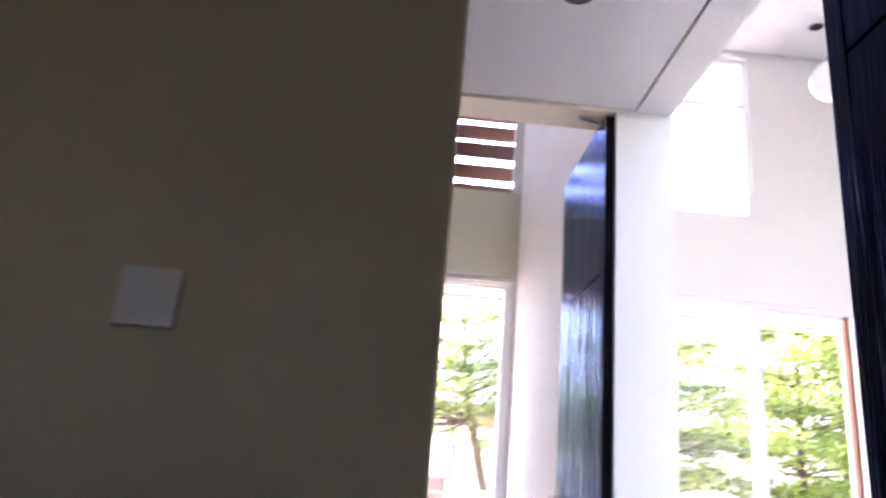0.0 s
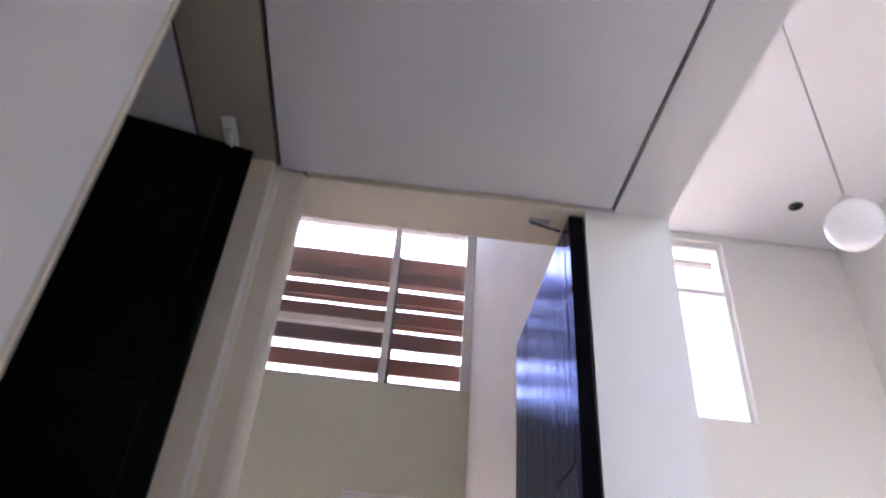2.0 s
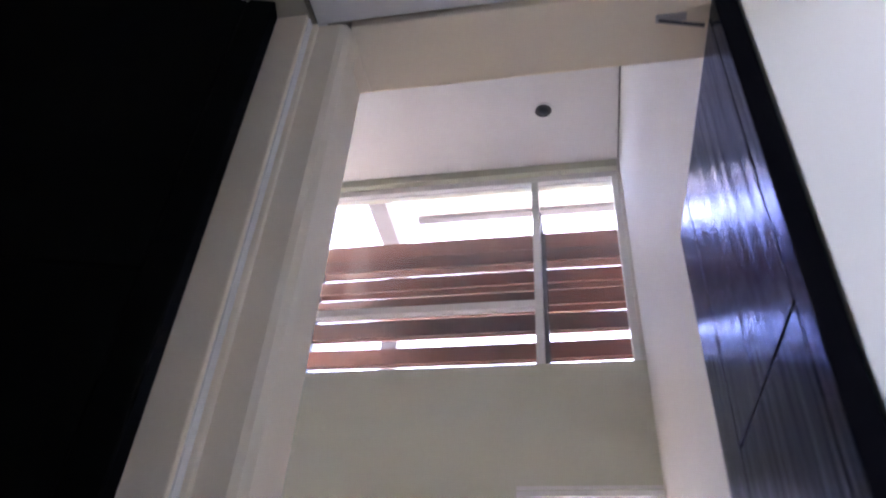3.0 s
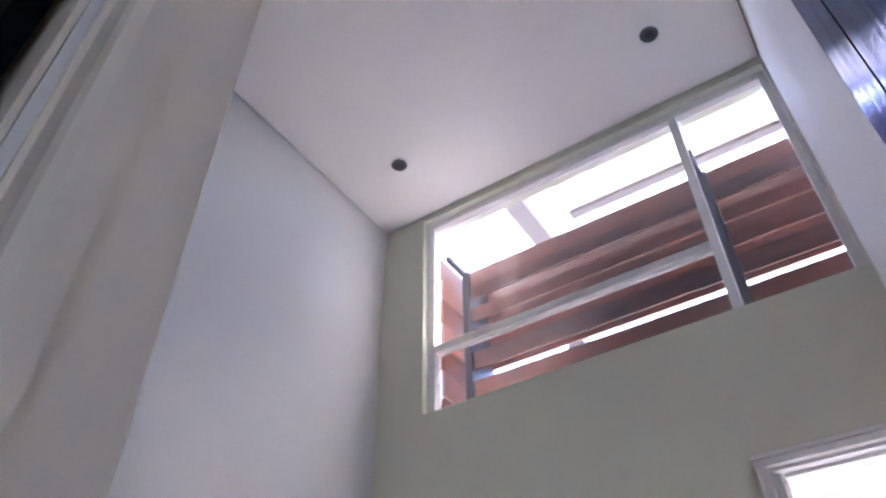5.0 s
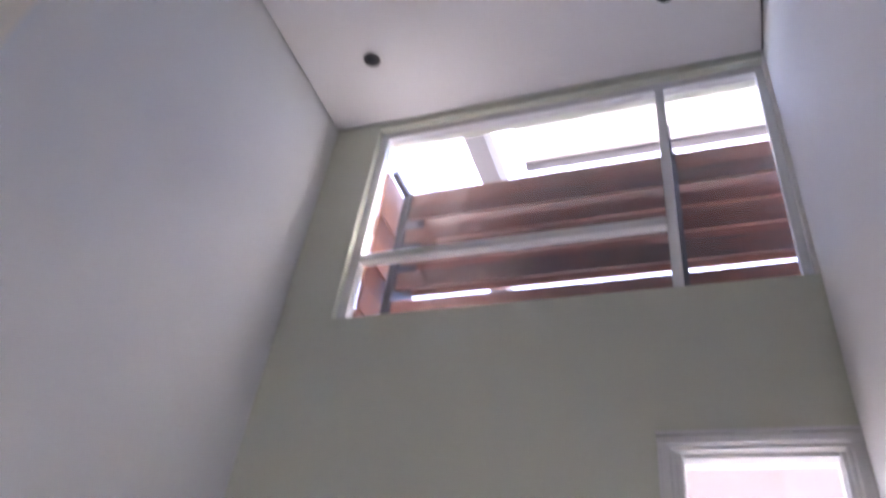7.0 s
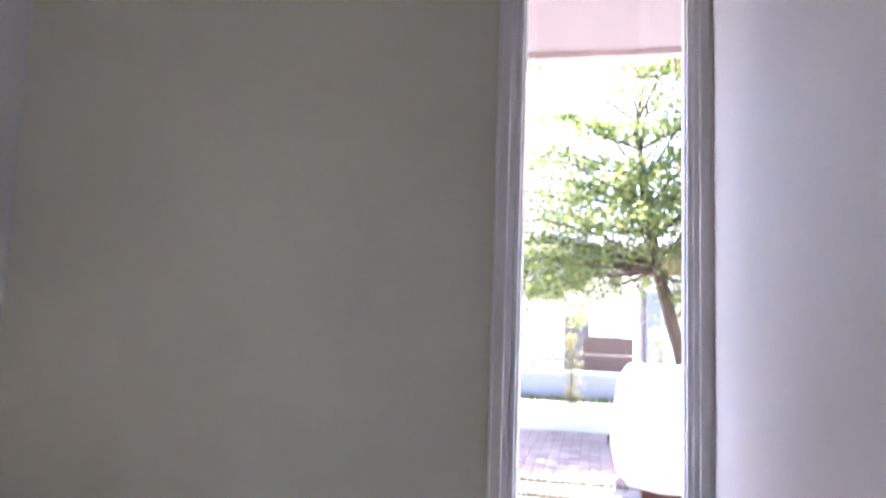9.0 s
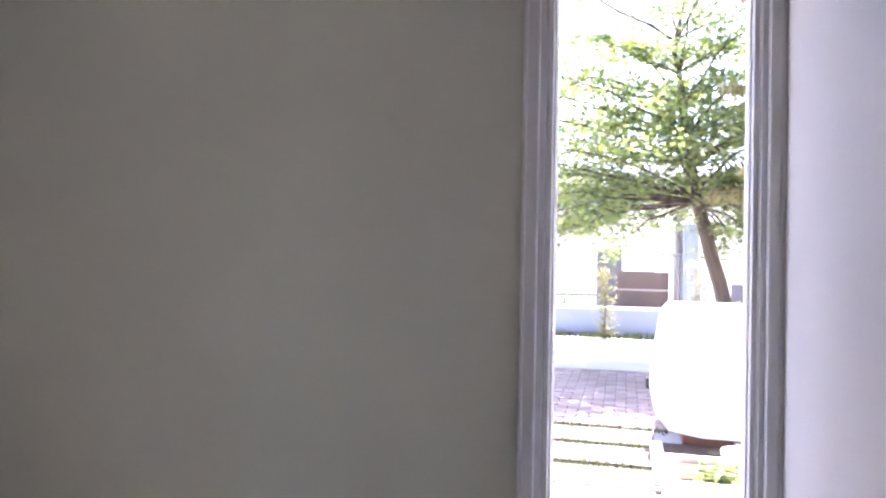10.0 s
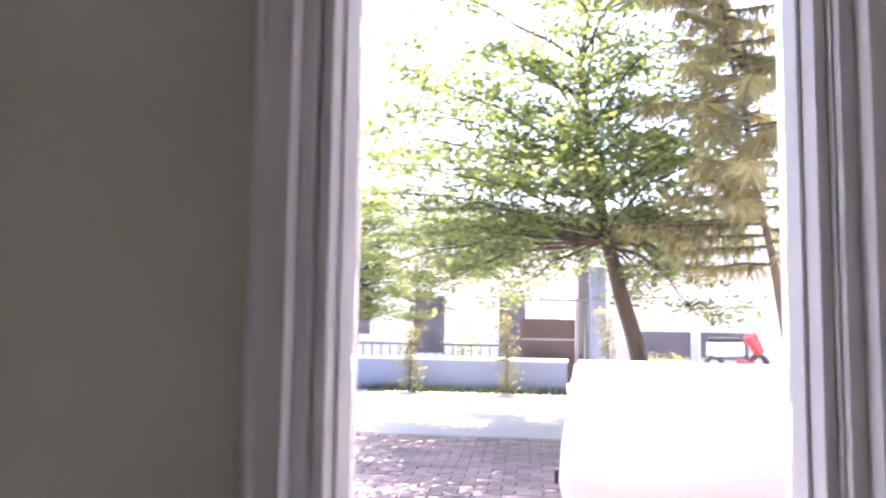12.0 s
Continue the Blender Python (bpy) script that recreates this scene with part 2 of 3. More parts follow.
wall("wall_front_middle", [(LX0, XE, YW, YO, LZ1, WZ0)])
wall("wall_front_upper", [(WX0, WX1, YW, YO, WZ1, H3)])
wall("wall_front_pier", [(WX1, XE, YW, YO, WZ0, H3), (XE, XL, YW, YO, -0.3, H3)])
wall("wall_west", [(XW - 0.15, XW, -0.02, YW, 0, H3)])
wall("wall_door_left", [(XW, -0.03, 0.0, 0.165, 0, H3)])
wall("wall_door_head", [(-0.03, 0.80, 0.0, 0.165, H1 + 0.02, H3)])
wall("wall_door_right", [(0.80, XL, 0.0, 0.165, 0, H3)])
wall("partition", [(XE, XL, 0.165, YW, 0, H3)])
wall("beam", [(0.885, XL, -1.62, 0.0, H1, H3)])
wall("wall_left_end", [(-0.25, XP, -1.42, -0.83, 0, H1)])
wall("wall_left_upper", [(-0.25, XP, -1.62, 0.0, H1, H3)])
wall("wall_left_stub", [(-0.25, XP, -0.030, 0.0, 0, H1)])
tagged(boxes("wall_switch", M_WARMLIT_WALL, [(-2.6, 0.053, -1.62, -1.545, 0, H1 + 0.09), (-2.6, -0.06, -1.545, -1.50, 0, H1 + 0.09)]), "wall of the dark back room, warm light put into its colour", kind="structure")
wall("wall_entry_right", [(0.86, 1.04, -1.62, -1.50, 0, H1)])
wall("wall_side_back", [(-2.6, -0.25, 0.0, 0.1, 0, H1)])
wall("wall_living_left", [(XL, DX0, YW, YO, -0.3, LZ1 + 0.03), (XL, UX0, YW, YO, LZ1 + 0.03, H3)])
wall("wall_living_right", [(UX1, XR, YW, YO, LZ1 + 0.03, H3), (DX1, XR, YW, YO, -0.3, LZ1 + 0.03)])
wall("wall_living_spandrel", [(UX0, UX1, YW, YO, LZ1 + 0.03, 3.44)])
wall("wall_living_head", [(UX0, UX1, YW, YO, 5.035, H3)])
wall("wall_east", [(XR, XR + 0.15, -6, YO, -0.3, H3)])
wall("wall_back", [(-2.75, -1.7, -6.15, -6, 0, H3)])
wall("wall_back_middle", [(-1.45, 1.5, -6.15, -6, 0, H3)])
# Unseen window, added and sized to light the back room.
wall("added_window_sill", [(-1.7, -1.45, -6.15, -6, 0, 1.2)])
wall("added_window_head", [(-1.7, -1.45, -6.15, -6, 1.95, H3)])
# Unseen rear opening, added to light the living room from behind.
wall("wall_back_right", [(1.5, XR + 0.15, -6.15, -6, 4.6, H3), (3.75, XR + 0.15, -6.15, -6, 0, 4.6)])
# Unseen wall, added to keep the living room's light out of the back room.
wall("light_block_wall", [(1.04, 1.12, -6.0, -1.62, 0, H3)])
wall("wall_side", [(-2.75, -2.6, -6.0, 0.1, 0, H3)])
tagged(boxes("floor", M_FLOOR, [(-2.75, XR + 0.15, -6.15, YO, -0.12, 0)]), "cream polished floor tiles", kind="structure")


def shadow_gap_ceiling(name, x0, x1, y0, y1, z, label):
    """A ceiling board held 12 mm off the walls, over a dark recess."""
    g = 0.012
    ob = boxes(name, M_CEIL, [(x0 + g, x1 - g, y0 + g, y1 - g, z, z + 0.012)])
    tagged(boxes("ceiling_recess", M_GAP, [(x0, x1, y0, y1, z + 0.025, z + 0.08)]), "dark shadow gap above a ceiling board", kind="structure")
    return tagged(ob, label, kind="structure")


shadow_gap_ceiling("ceiling_bedroom", XW, XE, 0.165, YW, H2, "white bedroom ceiling board with a shadow gap")
shadow_gap_ceiling("ceiling_living", XL, XR, -6, YW, H2, "white double-height ceiling board with a shadow gap")
shadow_gap_ceiling("ceiling_passage", XP, 0.885, -1.62, 0.0, H1, "white passage ceiling board with a dark shadow gap")
shadow_gap_ceiling("ceiling_side", -2.6, -0.25, -1.50, 0.0, H1, "white ceiling board of the dark side room")
tagged(boxes("ceiling_back", M_CEIL, [(-2.6, XL, -6, -1.62, H1 + 0.1, H1 + 0.2)]), "white low ceiling", kind="structure")
tagged(boxes("roof", M_OUTWALL, [(-2.75, XR + 0.15, -6.15, YO, H3, H3 + 0.15)]), "flat roof slab", kind="structure")


# ---- doors of the passage ----
def door_leaf(name, at, turn, x0, x1, top, label, groove_x, finish):
    """A black full-height leaf: stiles, rails and panels with narrow grooves between them."""
    t = thing(name, at, label, "door")
    t.rotation_euler = (0, 0, radians(turn))
    g, z1 = 0.004, 1.89
    boxes("core", finish, [(x0 + 0.01, x1 - 0.01, -0.014, 0.014, 0.014, top - 0.004)], t)
    boxes("stile", finish, [(groove_x + g, x1, -0.02, 0.02, 0.01, top)], t, bevel=0.002)
    boxes("stile", finish, [(x0, x0 + 0.055 - g, -0.02, 0.02, 0.01, top)], t, bevel=0.002)
    boxes("upper_panel", finish, [(x0 + 0.055, groove_x - g, -0.02, 0.02, z1 + g, top)], t, bevel=0.002)
    boxes("lower_panel", finish, [(x0 + 0.055, groove_x - g, -0.02, 0.02, 0.01, z1 - g)], t, bevel=0.002)
    # Thin strips added over both edges to keep them dark.
    boxes("dark_edge_strip", M_UNLIT_EDGE, [(x0 - 0.0025, x0 - 0.0003, -0.0195, 0.0195, 0.011, top - 0.001)], t, label="added dark strip over the leaf's lit edge")
    boxes("dark_edge_strip", M_UNLIT_EDGE, [(x1 + 0.0003, x1 + 0.0025, -0.0195, 0.0195, 0.011, top - 0.001)], t, label="added dark strip over the leaf's lit edge")
    bm = bmesh.new()
    for s in (-1, 1):
        tube(bm, (x1 - 0.06, s * 0.02, 1.02), (x1 - 0.06, s * 0.065, 1.02), 0.011)
        tube(bm, (x1 - 0.065, s * 0.06, 1.02), (x1 - 0.18, s * 0.06, 1.02), 0.009)
        bm_box(bm, x1 - 0.085, x1 - 0.035, s * 0.02 - 0.003, s * 0.02 + 0.003, 0.93, 1.12)
    part("handle", bm, M_STEEL, t, "brushed steel lever handle")
    return t


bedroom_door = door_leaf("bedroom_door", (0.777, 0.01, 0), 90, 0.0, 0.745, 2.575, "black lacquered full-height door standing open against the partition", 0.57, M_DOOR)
side_door = door_leaf("side_door", (-0.114, -0.072, 0), 194, 0.0, 0.66, 2.58, "black lacquered full-height door ajar in the dark side room", 0.52, M_UNLIT_DOOR)
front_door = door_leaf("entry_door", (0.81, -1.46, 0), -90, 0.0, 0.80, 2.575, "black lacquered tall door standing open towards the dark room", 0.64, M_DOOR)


def door_frame(name, pieces, label):
    t = thing(name, (0, 0, 0), label, "door frame")
    for n, r in pieces:
        boxes(n, M_WARMLIT_CREAM, [r], t, bevel=0.003)
    return t


bedroom_frame = door_frame("bedroom_door_frame", [
    # The gap between jamb and rebate is added to make the stop's shadow line.
    ("outer_bead", (-0.0545, -0.043, -0.016, -0.001, 0, H1 - 0.001)), ("rebate", (-0.03, 0.001, 0.064, 0.172, 0, H1 - 0.0125)), ("head_end", (-0.0295, 0.0279, 0.0565, 0.172, H1 - 0.012, H1 + 0.018)),
    ("head", (0.028, 0.799, -0.004, 0.172, H1 - 0.012, H1 + 0.018))], "white painted door frame round the bedroom doorway")
bm = bmesh.new()
jamb_plan = [(-0.0428, -0.008), (0.006, -0.008), (0.018, -0.003), (0.0265, 0.012), (0.027, 0.056), (-0.0295, 0.056), (-0.0295, -0.0005), (-0.0428, -0.0005)]
rings = [[bm.verts.new((x, y, z)) for x, y in jamb_plan] for z in (0.0, H1 - 0.001)]
for i in range(8):
    j = (i + 1) % 8
    bm.faces.new((rings[0][i], rings[0][j], rings[1][j], rings[1][i]))
bm.faces.new(rings[0][::-1])
bm.faces.new(rings[1])
part("jamb", bm, M_WARMLIT_CREAM, bedroom_frame)
door_frame("side_door_frame", [
    ("jamb", (-0.252, XP - 0.002, -0.041, -0.0305, 0, H1 - 0.001)), ("jamb", (-0.252, XP + 0.004, -0.832, -0.82, 0, H1 - 0.001))], "white painted door lining of the side room")
door_frame("entry_door_frame", [
    ("jamb", (-0.06, 0.067, -1.45, -1.40, 0, H1 - 0.002)), ("rebate", (-0.0598, 0.008, -1.5435, -1.4505, 0, H1 - 0.002)), ("jamb", (0.83, 0.87, -1.497, -1.40, 0, H1 - 0.002))], "white painted door frame of the entry to the passage")

stay = thing("door_stay", (0.69, 0.06, H1 - 0.012), "small grey steel door closer arm under the door head", "door closer")
boxes("bracket", M_STEEL, [(-0.035, 0.025, -0.008, 0.008, -0.007, 0)], stay, bevel=0.002)
bm = bmesh.new()
tube(bm, (-0.03, 0, -0.010), (0.06, 0.02, -0.014), 0.004)
part("arm", bm, M_METAL, stay)
stop = thing("door_catch", (-0.165, -0.135, H1), "small white plastic door catch under the lintel", "door catch")
boxes("base", M_PLASTIC, [(-0.018, 0.018, -0.05, 0.05, -0.012, 0)], stop, bevel=0.003)
boxes("tongue", M_PLASTIC, [(-0.009, 0.009, -0.02, 0.04, -0.026, -0.0125)], stop, bevel=0.003)


def light_switch(at, turn, label):
    t = thing("light_switch", at, label, "light switch", group="light switches")
    t.rotation_euler = (0, 0, radians(turn))
    boxes("plate", M_PLASTIC, [(-0.044, 0.044, -0.009, 0, -0.044, 0.044)], t, bevel=0.003)
    boxes("rocker", M_PLASTIC, [(-0.026, 0.026, -0.012, -0.0095, -0.026, 0.026)], t, bevel=0.002)
    return t


light_switch((-0.363, -1.621, 1.27), 0, "white square plastic light switch on the dark wall")
light_switch((XP + 0.001, -1.235, 1.27), 90, "white square plastic light switch on the passage wall")


# ---- lamps ----
def downlight(at, r, label):
    t = thing("downlight", at, label, "recessed light", group="recessed ceiling lights")
    bm = bmesh.new()
    lathe(bm, [(r * 0.74, 0.002), (r * 0.78, -0.004), (r * 0.96, -0.006), (r, -0.002), (r, 0.0)], 40)
    smooth(part("trim_ring", bm, M_PLASTIC, t, "white trim ring"))
    # The ceiling has no hole: dark colours stand in for the recess's shade.
    bm = bmesh.new()
    lathe(bm, [(r * 0.75, -0.001), (r * 0.70, -0.0015), (r * 0.55, -0.002), (r * 0.5, -0.0035), (0.001, -0.0035)], 40)
    smooth(part("reflector", bm, M_SHADED_CAN, t, "reflector with the recess's shade in its colour"))
    bm = bmesh.new()
    lathe(bm, [(r * 0.42, -0.0036), (r * 0.40, -0.007), (r * 0.22, -0.009), (0.001, -0.010)], 32)
    smooth(part("bulb", bm, M_METAL, t, "unlit bulb, dark with the recess's shade"))
    return t


downlight((0.46, -0.71, H1), 0.074, "round white recessed light, unlit, in the passage ceiling")
downlight((-1.49, 2.45, H2), 0.074, "round recessed light, unlit, in the high bedroom ceiling")
downlight((0.355, 2.45, H2), 0.074, "round recessed light, unlit, in the high bedroom ceiling")
downlight((3.33, 2.50, H2), 0.074, "round recessed light, unlit, in the high living room ceiling")

globe = thing("pendant_lamp", (2.31, 0.81, H2), "white opal glass globe pendant on a thin cord", "pendant lamp")
bm = bmesh.new()
lathe(bm, [(0.001, 0), (0.055, 0), (0.055, -0.02), (0.01, -0.03)], 24)
smooth(part("ceiling_rose", bm, M_WHITE, globe))
bm = bmesh.new()
tube(bm, (0, 0, -0.02), (0, 0, -1.54), 0.006)
part("cord", bm, M_STEEL, globe, "thin grey cord")
bm = bmesh.new()
lathe(bm, [(0.001, -1.53), (0.035, -1.535), (0.04, -1.56), (0.05, -1.572)], 24)
smooth(part("cap", bm, M_STEEL, globe, "small steel cap"))
bm = bmesh.new()
bmesh.ops.create_uvsphere(bm, u_segments=40, v_segments=24, radius=0.123)
bmesh.ops.translate(bm, verts=bm.verts, vec=(0, 0, -1.683))
smooth(part("globe", bm, M_GLOBE, globe, "white opal glass globe"))


# ---- windows ----
def pane(x0, x1, z0, z1, y, parent, name="pane"):
    ob = boxes(name, M_GLASS, [(x0, x1, y - 0.003, y + 0.003, z0, z1)], parent, label="clear glass with a faint added haze")
    ob.visible_shadow = False
    return ob


win = tagged(new("window_upper"), "wide white-framed high window with three panes", kind="structure")
FY0, FY1 = 3.035, 3.10
MX = 0.225
for n, r in (("frame_top", (WX0, WX1, FY0, FY1, WZ1 - 0.055, WZ1)), ("frame_bottom", (WX0, WX1, FY0, FY1, WZ0, WZ0 + 0.016)),
             ("frame_left", (WX0, WX0 + 0.058, FY0, FY1, WZ0 + 0.0161, WZ1 - 0.0551)), ("frame_right", (WX1 - 0.045, WX1, FY0, FY1, WZ0 + 0.0161, WZ1 - 0.0551)),
             ("mullion", (MX, MX + 0.052, FY0 + 0.002, FY1, WZ0 + 0.0161, WZ1 - 0.0551)),
             ("transom", (WX0 + 0.0581, MX - 0.0001, FY0 + 0.004, FY1, 3.89, 3.945))):
    boxes(n, M_WHITE, [r], win, bevel=0.003)
pane(WX0 + 0.06, MX, 3.947, WZ1 - 0.057, FY1 - 0.02, win)
pane(WX0 + 0.06, MX, WZ0 + 0.018, 3.888, FY1 - 0.02, win)
pane(MX + 0.054, WX1 - 0.047, WZ0 + 0.018, WZ1 - 0.057, FY1 - 0.02, win)

low = tagged(new("window_low"), "tall narrow white-framed glass door window with stepped profiles", kind="structure")
# From the wall inwards: a rounded bead, a flat, an edge bead, a second flat, a groove, a third flat, a glazing bead.
STEPS = [(0.0, 0.013, YW - 0.017, 3.06, 0.005), (0.0132, 0.044, YW - 0.010, 3.06, 0.002), (0.0442, 0.049, YW - 0.013, 3.06, 0.002), (0.0492, 0.069, 3.008, 3.12, 0.002),
         (0.0692, 0.073, 3.024, 3.12, 0.0), (0.0732, 0.089, 3.016, 3.14, 0.002), (0.0892, 0.095, 3.06, 3.16, 0.002)]
for a0, a1, y0, y1, bev in STEPS:
    boxes("frame_left", M_WHITE, [(LX0 + a0, LX0 + a1, y0, y1, -0.1, LZ1 - a0 * 0.55)], low, bevel=bev)
    if a1 < 0.085:
        boxes("frame_right", M_WHITE, [(XE - 0.001 - a1 * 0.88, XE - 0.001 - a0 * 0.88, y0, y1, -0.1, LZ1 - a0 * 0.55)], low, bevel=bev)
    else:
        boxes("frame_right", M_WHITE, [(XE - 0.001 - a1 * 0.88, XE - 0.001 - a0 * 0.88, y0 + 0.02, y1, -0.1, LZ1 - a0 * 0.55)], low, bevel=bev)
for x0, x1, y0, y1, z0, z1 in ((LX0 - 0.002, XE - 0.001, YW - 0.018, 3.06, LZ1 - 0.018, LZ1 + 0.013), (0.15, 0.83, 3.0, 3.12, LZ1 - 0.034, LZ1 - 0.0185), (0.198, 0.785, 3.05, 3.16, LZ1 - 0.05, LZ1 - 0.0341)):
    boxes("frame_head", M_WHITE, [(x0, x1, y0, y1, z0, z1)], low, bevel=0.002)
boxes("frame_sill", M_WHITE, [(0.198, 0.785, 3.05, 3.16, -0.1, 0.06)], low, bevel=0.002)
pane(0.198, 0.785, 0.061, LZ1 - 0.051, 3.13, low)
boxes("head_trim", M_WHITE, [(LX0 - 0.002, XE - 0.001, YW - 0.016, YW - 0.0005, LZ1 + 0.022, LZ1 + 0.040)], low, bevel=0.003)

up = tagged(new("window_living_upper"), "tall white-framed high window of the living room", kind="structure")
for n, r in (("frame_top", (UX0, UX1, 3.03, 3.09, 4.99, 5.035)), ("frame_bottom", (UX0, UX1, 3.03, 3.09, 3.44, 3.47)), ("frame_left", (UX0, UX0 + 0.04, 3.03, 3.09, 3.471, 4.989)),
             ("frame_right", (UX1 - 0.035, UX1, 3.03, 3.09, 3.471, 4.989)), ("transom", (UX0 + 0.041, UX1 - 0.036, 3.032, 3.09, 4.53, 4.57))):
    boxes(n, M_WHITE, [r], up, bevel=0.003)
pane(UX0 + 0.041, UX1 - 0.036, 3.472, 4.529, 3.07, up)
pane(UX0 + 0.041, UX1 - 0.036, 4.571, 4.988, 3.07, up)

lv = tagged(new("window_living_lower"), "white-framed folding glass doors of the living room", kind="structure")
ZT = LZ1 + 0.03
for n, r in (("frame_head", (DX0, DX1, 3.0, 3.09, ZT - 0.05, ZT)), ("frame_left", (DX0, DX0 + 0.06, 3.0, 3.09, 0, ZT - 0.051)), ("mullion", (2.84, 2.92, 2.99, 3.08, 0, ZT - 0.051)),
             ("frame_right", (DX1 - 0.03, DX1, 3.0, 3.09, 0, ZT - 0.051)), ("sash_head", (2.921, DX1 - 0.07, 3.02, 3.07, ZT - 0.09, ZT - 0.051)), ("mullion", (2.1, 2.16, 3.0, 3.08, 0, ZT - 0.051))):
    boxes(n, M_WHITE, [r], lv, bevel=0.003)
pane(DX0 + 0.061, 2.099, 0.02, ZT - 0.052, 3.05, lv)
pane(2.161, 2.839, 0.02, ZT - 0.052, 3.05, lv)
boxes("timber_stile", M_BROWN, [(DX1 - 0.068, DX1 - 0.034, 2.995, 3.06, 0, ZT - 0.052)], lv, bevel=0.002, label="orange brown timber stile")

leaf = thing("casement_leaf", (3.70, 2.975, 0), "white-framed glass door leaf standing open into the living room", "glass door")
leaf.rotation_euler = (0, 0, radians(-101))
for n, r in (("stile", (0.0, 0.05, -0.02, 0.02, 0.02, ZT - 0.08)), ("stile", (0.88, 0.93, -0.02, 0.02, 0.02, ZT - 0.08)), ("top_rail", (0.0501, 0.8799, -0.02, 0.02, ZT - 0.13, ZT - 0.08)), ("bottom_rail", (0.0501, 0.8799, -0.02, 0.02, 0.02, 0.12))):
    boxes(n, M_WHITE, [r], leaf, bevel=0.003)
p = boxes("pane", M_GLASS, [(0.0502, 0.8798, -0.003, 0.003, 0.121, ZT - 0.131)], leaf, label="clear glass with a faint added haze")
p.visible_shadow = False

# Grey chosen for the unseen slab top, to cut sunlight bounced onto the slats.
M_CONCRETE = mat("bounce_cutting_concrete", (0.22, 0.21, 0.20), 0.9, var=0.3, scale=2.5, bump=0.5, fine=60)
# ---- timber louvre screen outside the high window ----
screen = thing("timber_screen", (0, 0, 0), "red-brown timber louvre screen on black steel posts outside the window", "louvre screen")
rng = random.Random(5)
# Tops and heights of the inner slats, then bottoms of the outer ones, which overlap the gaps from above.
INNER = [(4.83, 0.13), (4.695, 0.105), (4.48, 0.102), (4.30, 0.113), (4.10, 0.13), (3.875, 0.12), (3.66, 0.11), (3.47, 0.11)]
OUTER = [4.83, 4.70, 4.503, 4.298, 4.105, 3.875, 3.66, 3.46]
for k in range(8):
    z = INNER[k][0]
    for y0, z0, h in ((3.455, z, INNER[k][1]), (3.712, OUTER[k] + 0.14, 0.14)):
        if k == 0 and y0 > 3.6:
            continue
        bm = bmesh.new()
        seg = 8
        sag, tilt = rng.uniform(-0.009, 0.009), rng.uniform(-0.006, 0.006)
        rows = []
        for i in range(seg + 1):
            x = -1.544 + 2.764 * i / seg
            zt = z0 + sag * math.sin(3.14159 * i / seg) + tilt * (i / seg - 0.5) + rng.uniform(-0.001, 0.001)
            rows.append([bm.verts.new(v) for v in ((x, y0, zt), (x, y0 + 0.022, zt + 0.004), (x, y0 + 0.032, zt - h), (x, y0 + 0.010, zt - h - 0.004))])
        for p, q in zip(rows, rows[1:]):
            for i in range(4):
                j = (i + 1) % 4
                bm.faces.new((p[i], p[j], q[j], q[i]))
        bm.faces.new(rows[0][::-1])
        bm.faces.new(rows[-1])
        part("slat", bm, M_SLAT, screen)
    # Return slats take a brighter timber: the light on them is in its colour.
    bm = bmesh.new()
    o = 0.008 * (k % 2)
    bm_box(bm, -1.655 + o, -1.63 + o, 3.205, 3.56, 4.644 - 0.195 * k, 4.828 - 0.195 * k)
    part("return_slat", bm, M_BROWN, screen)
for x in (-1.60, 0.245, 1.23):
    boxes("post", M_METAL, [(x, x + 0.055, 3.43, 3.476, 3.25, 4.83)], screen, bevel=0.003, label="black steel post")
    boxes("bracket", M_METAL, [(x, x + 0.04, 3.2, 3.429, 4.79, 4.83)], screen, bevel=0.003, label="black steel bracket")
    boxes("lower_bracket", M_METAL, [(x, x + 0.04, 3.2, 3.429, 3.25, 3.29)], screen, bevel=0.003, label="black steel bracket")

# Plate added to hide the slats' stepped ends from the camera.
boxes("slat_end_cover", M_METAL, [(-1.572, -1.546, 3.477, 3.75, 3.25, 4.83)], screen, bevel=0.002, label="added dark plate covering the slat ends")
rafter = tagged(boxes("eave_beam", M_BACKLIT_BEAM, [(-1.23, -1.07, 3.2, 4.54, 5.40, 5.60)], bevel=0.004), "eave beam with its backlit grey in the colour", kind="structure")
tagged(boxes("eave_column", M_BACKLIT_BEAM, [(-1.21, -1.07, 4.40, 4.54, 3.10, 5.399)], bevel=0.004), "column under the eave beam, backlit grey in its colour", kind="structure")
tagged(boxes("eave_edge", M_BACKLIT_BEAM, [(-0.93, 6, 4.19, 4.27, 5.72, 5.86)]), "eave edge with its backlit grey in the colour", kind="structure")
# Extended unseen past the bedroom to keep direct sun off the high windows.
tagged(boxes("eave_soffit", M_CEIL, [(-0.93, 6, YO + 0.001, 4.189, 5.76, 5.86)]), "white board soffit of the eave", kind="structure")
tagged(boxes("canopy", M_SOFFIT, [(-2.2, 6, YO + 0.001, 4.75, 2.96, 2.99)]), "canopy soffit over the windows, dimmed in its colour", kind="structure")
tagged(boxes("canopy_slab", M_CONCRETE, [(-2.2, 6, YO + 0.001, 4.75, 2.991, 3.10)]), "grey canopy slab over the windows, darkened to cut bounce light", kind="structure")
tagged(boxes("canopy_fascia", M_FASCIA, [(-2.2, 6, 4.75, 4.83, 2.925, 3.13)]), "pale canopy fascia", kind="structure")

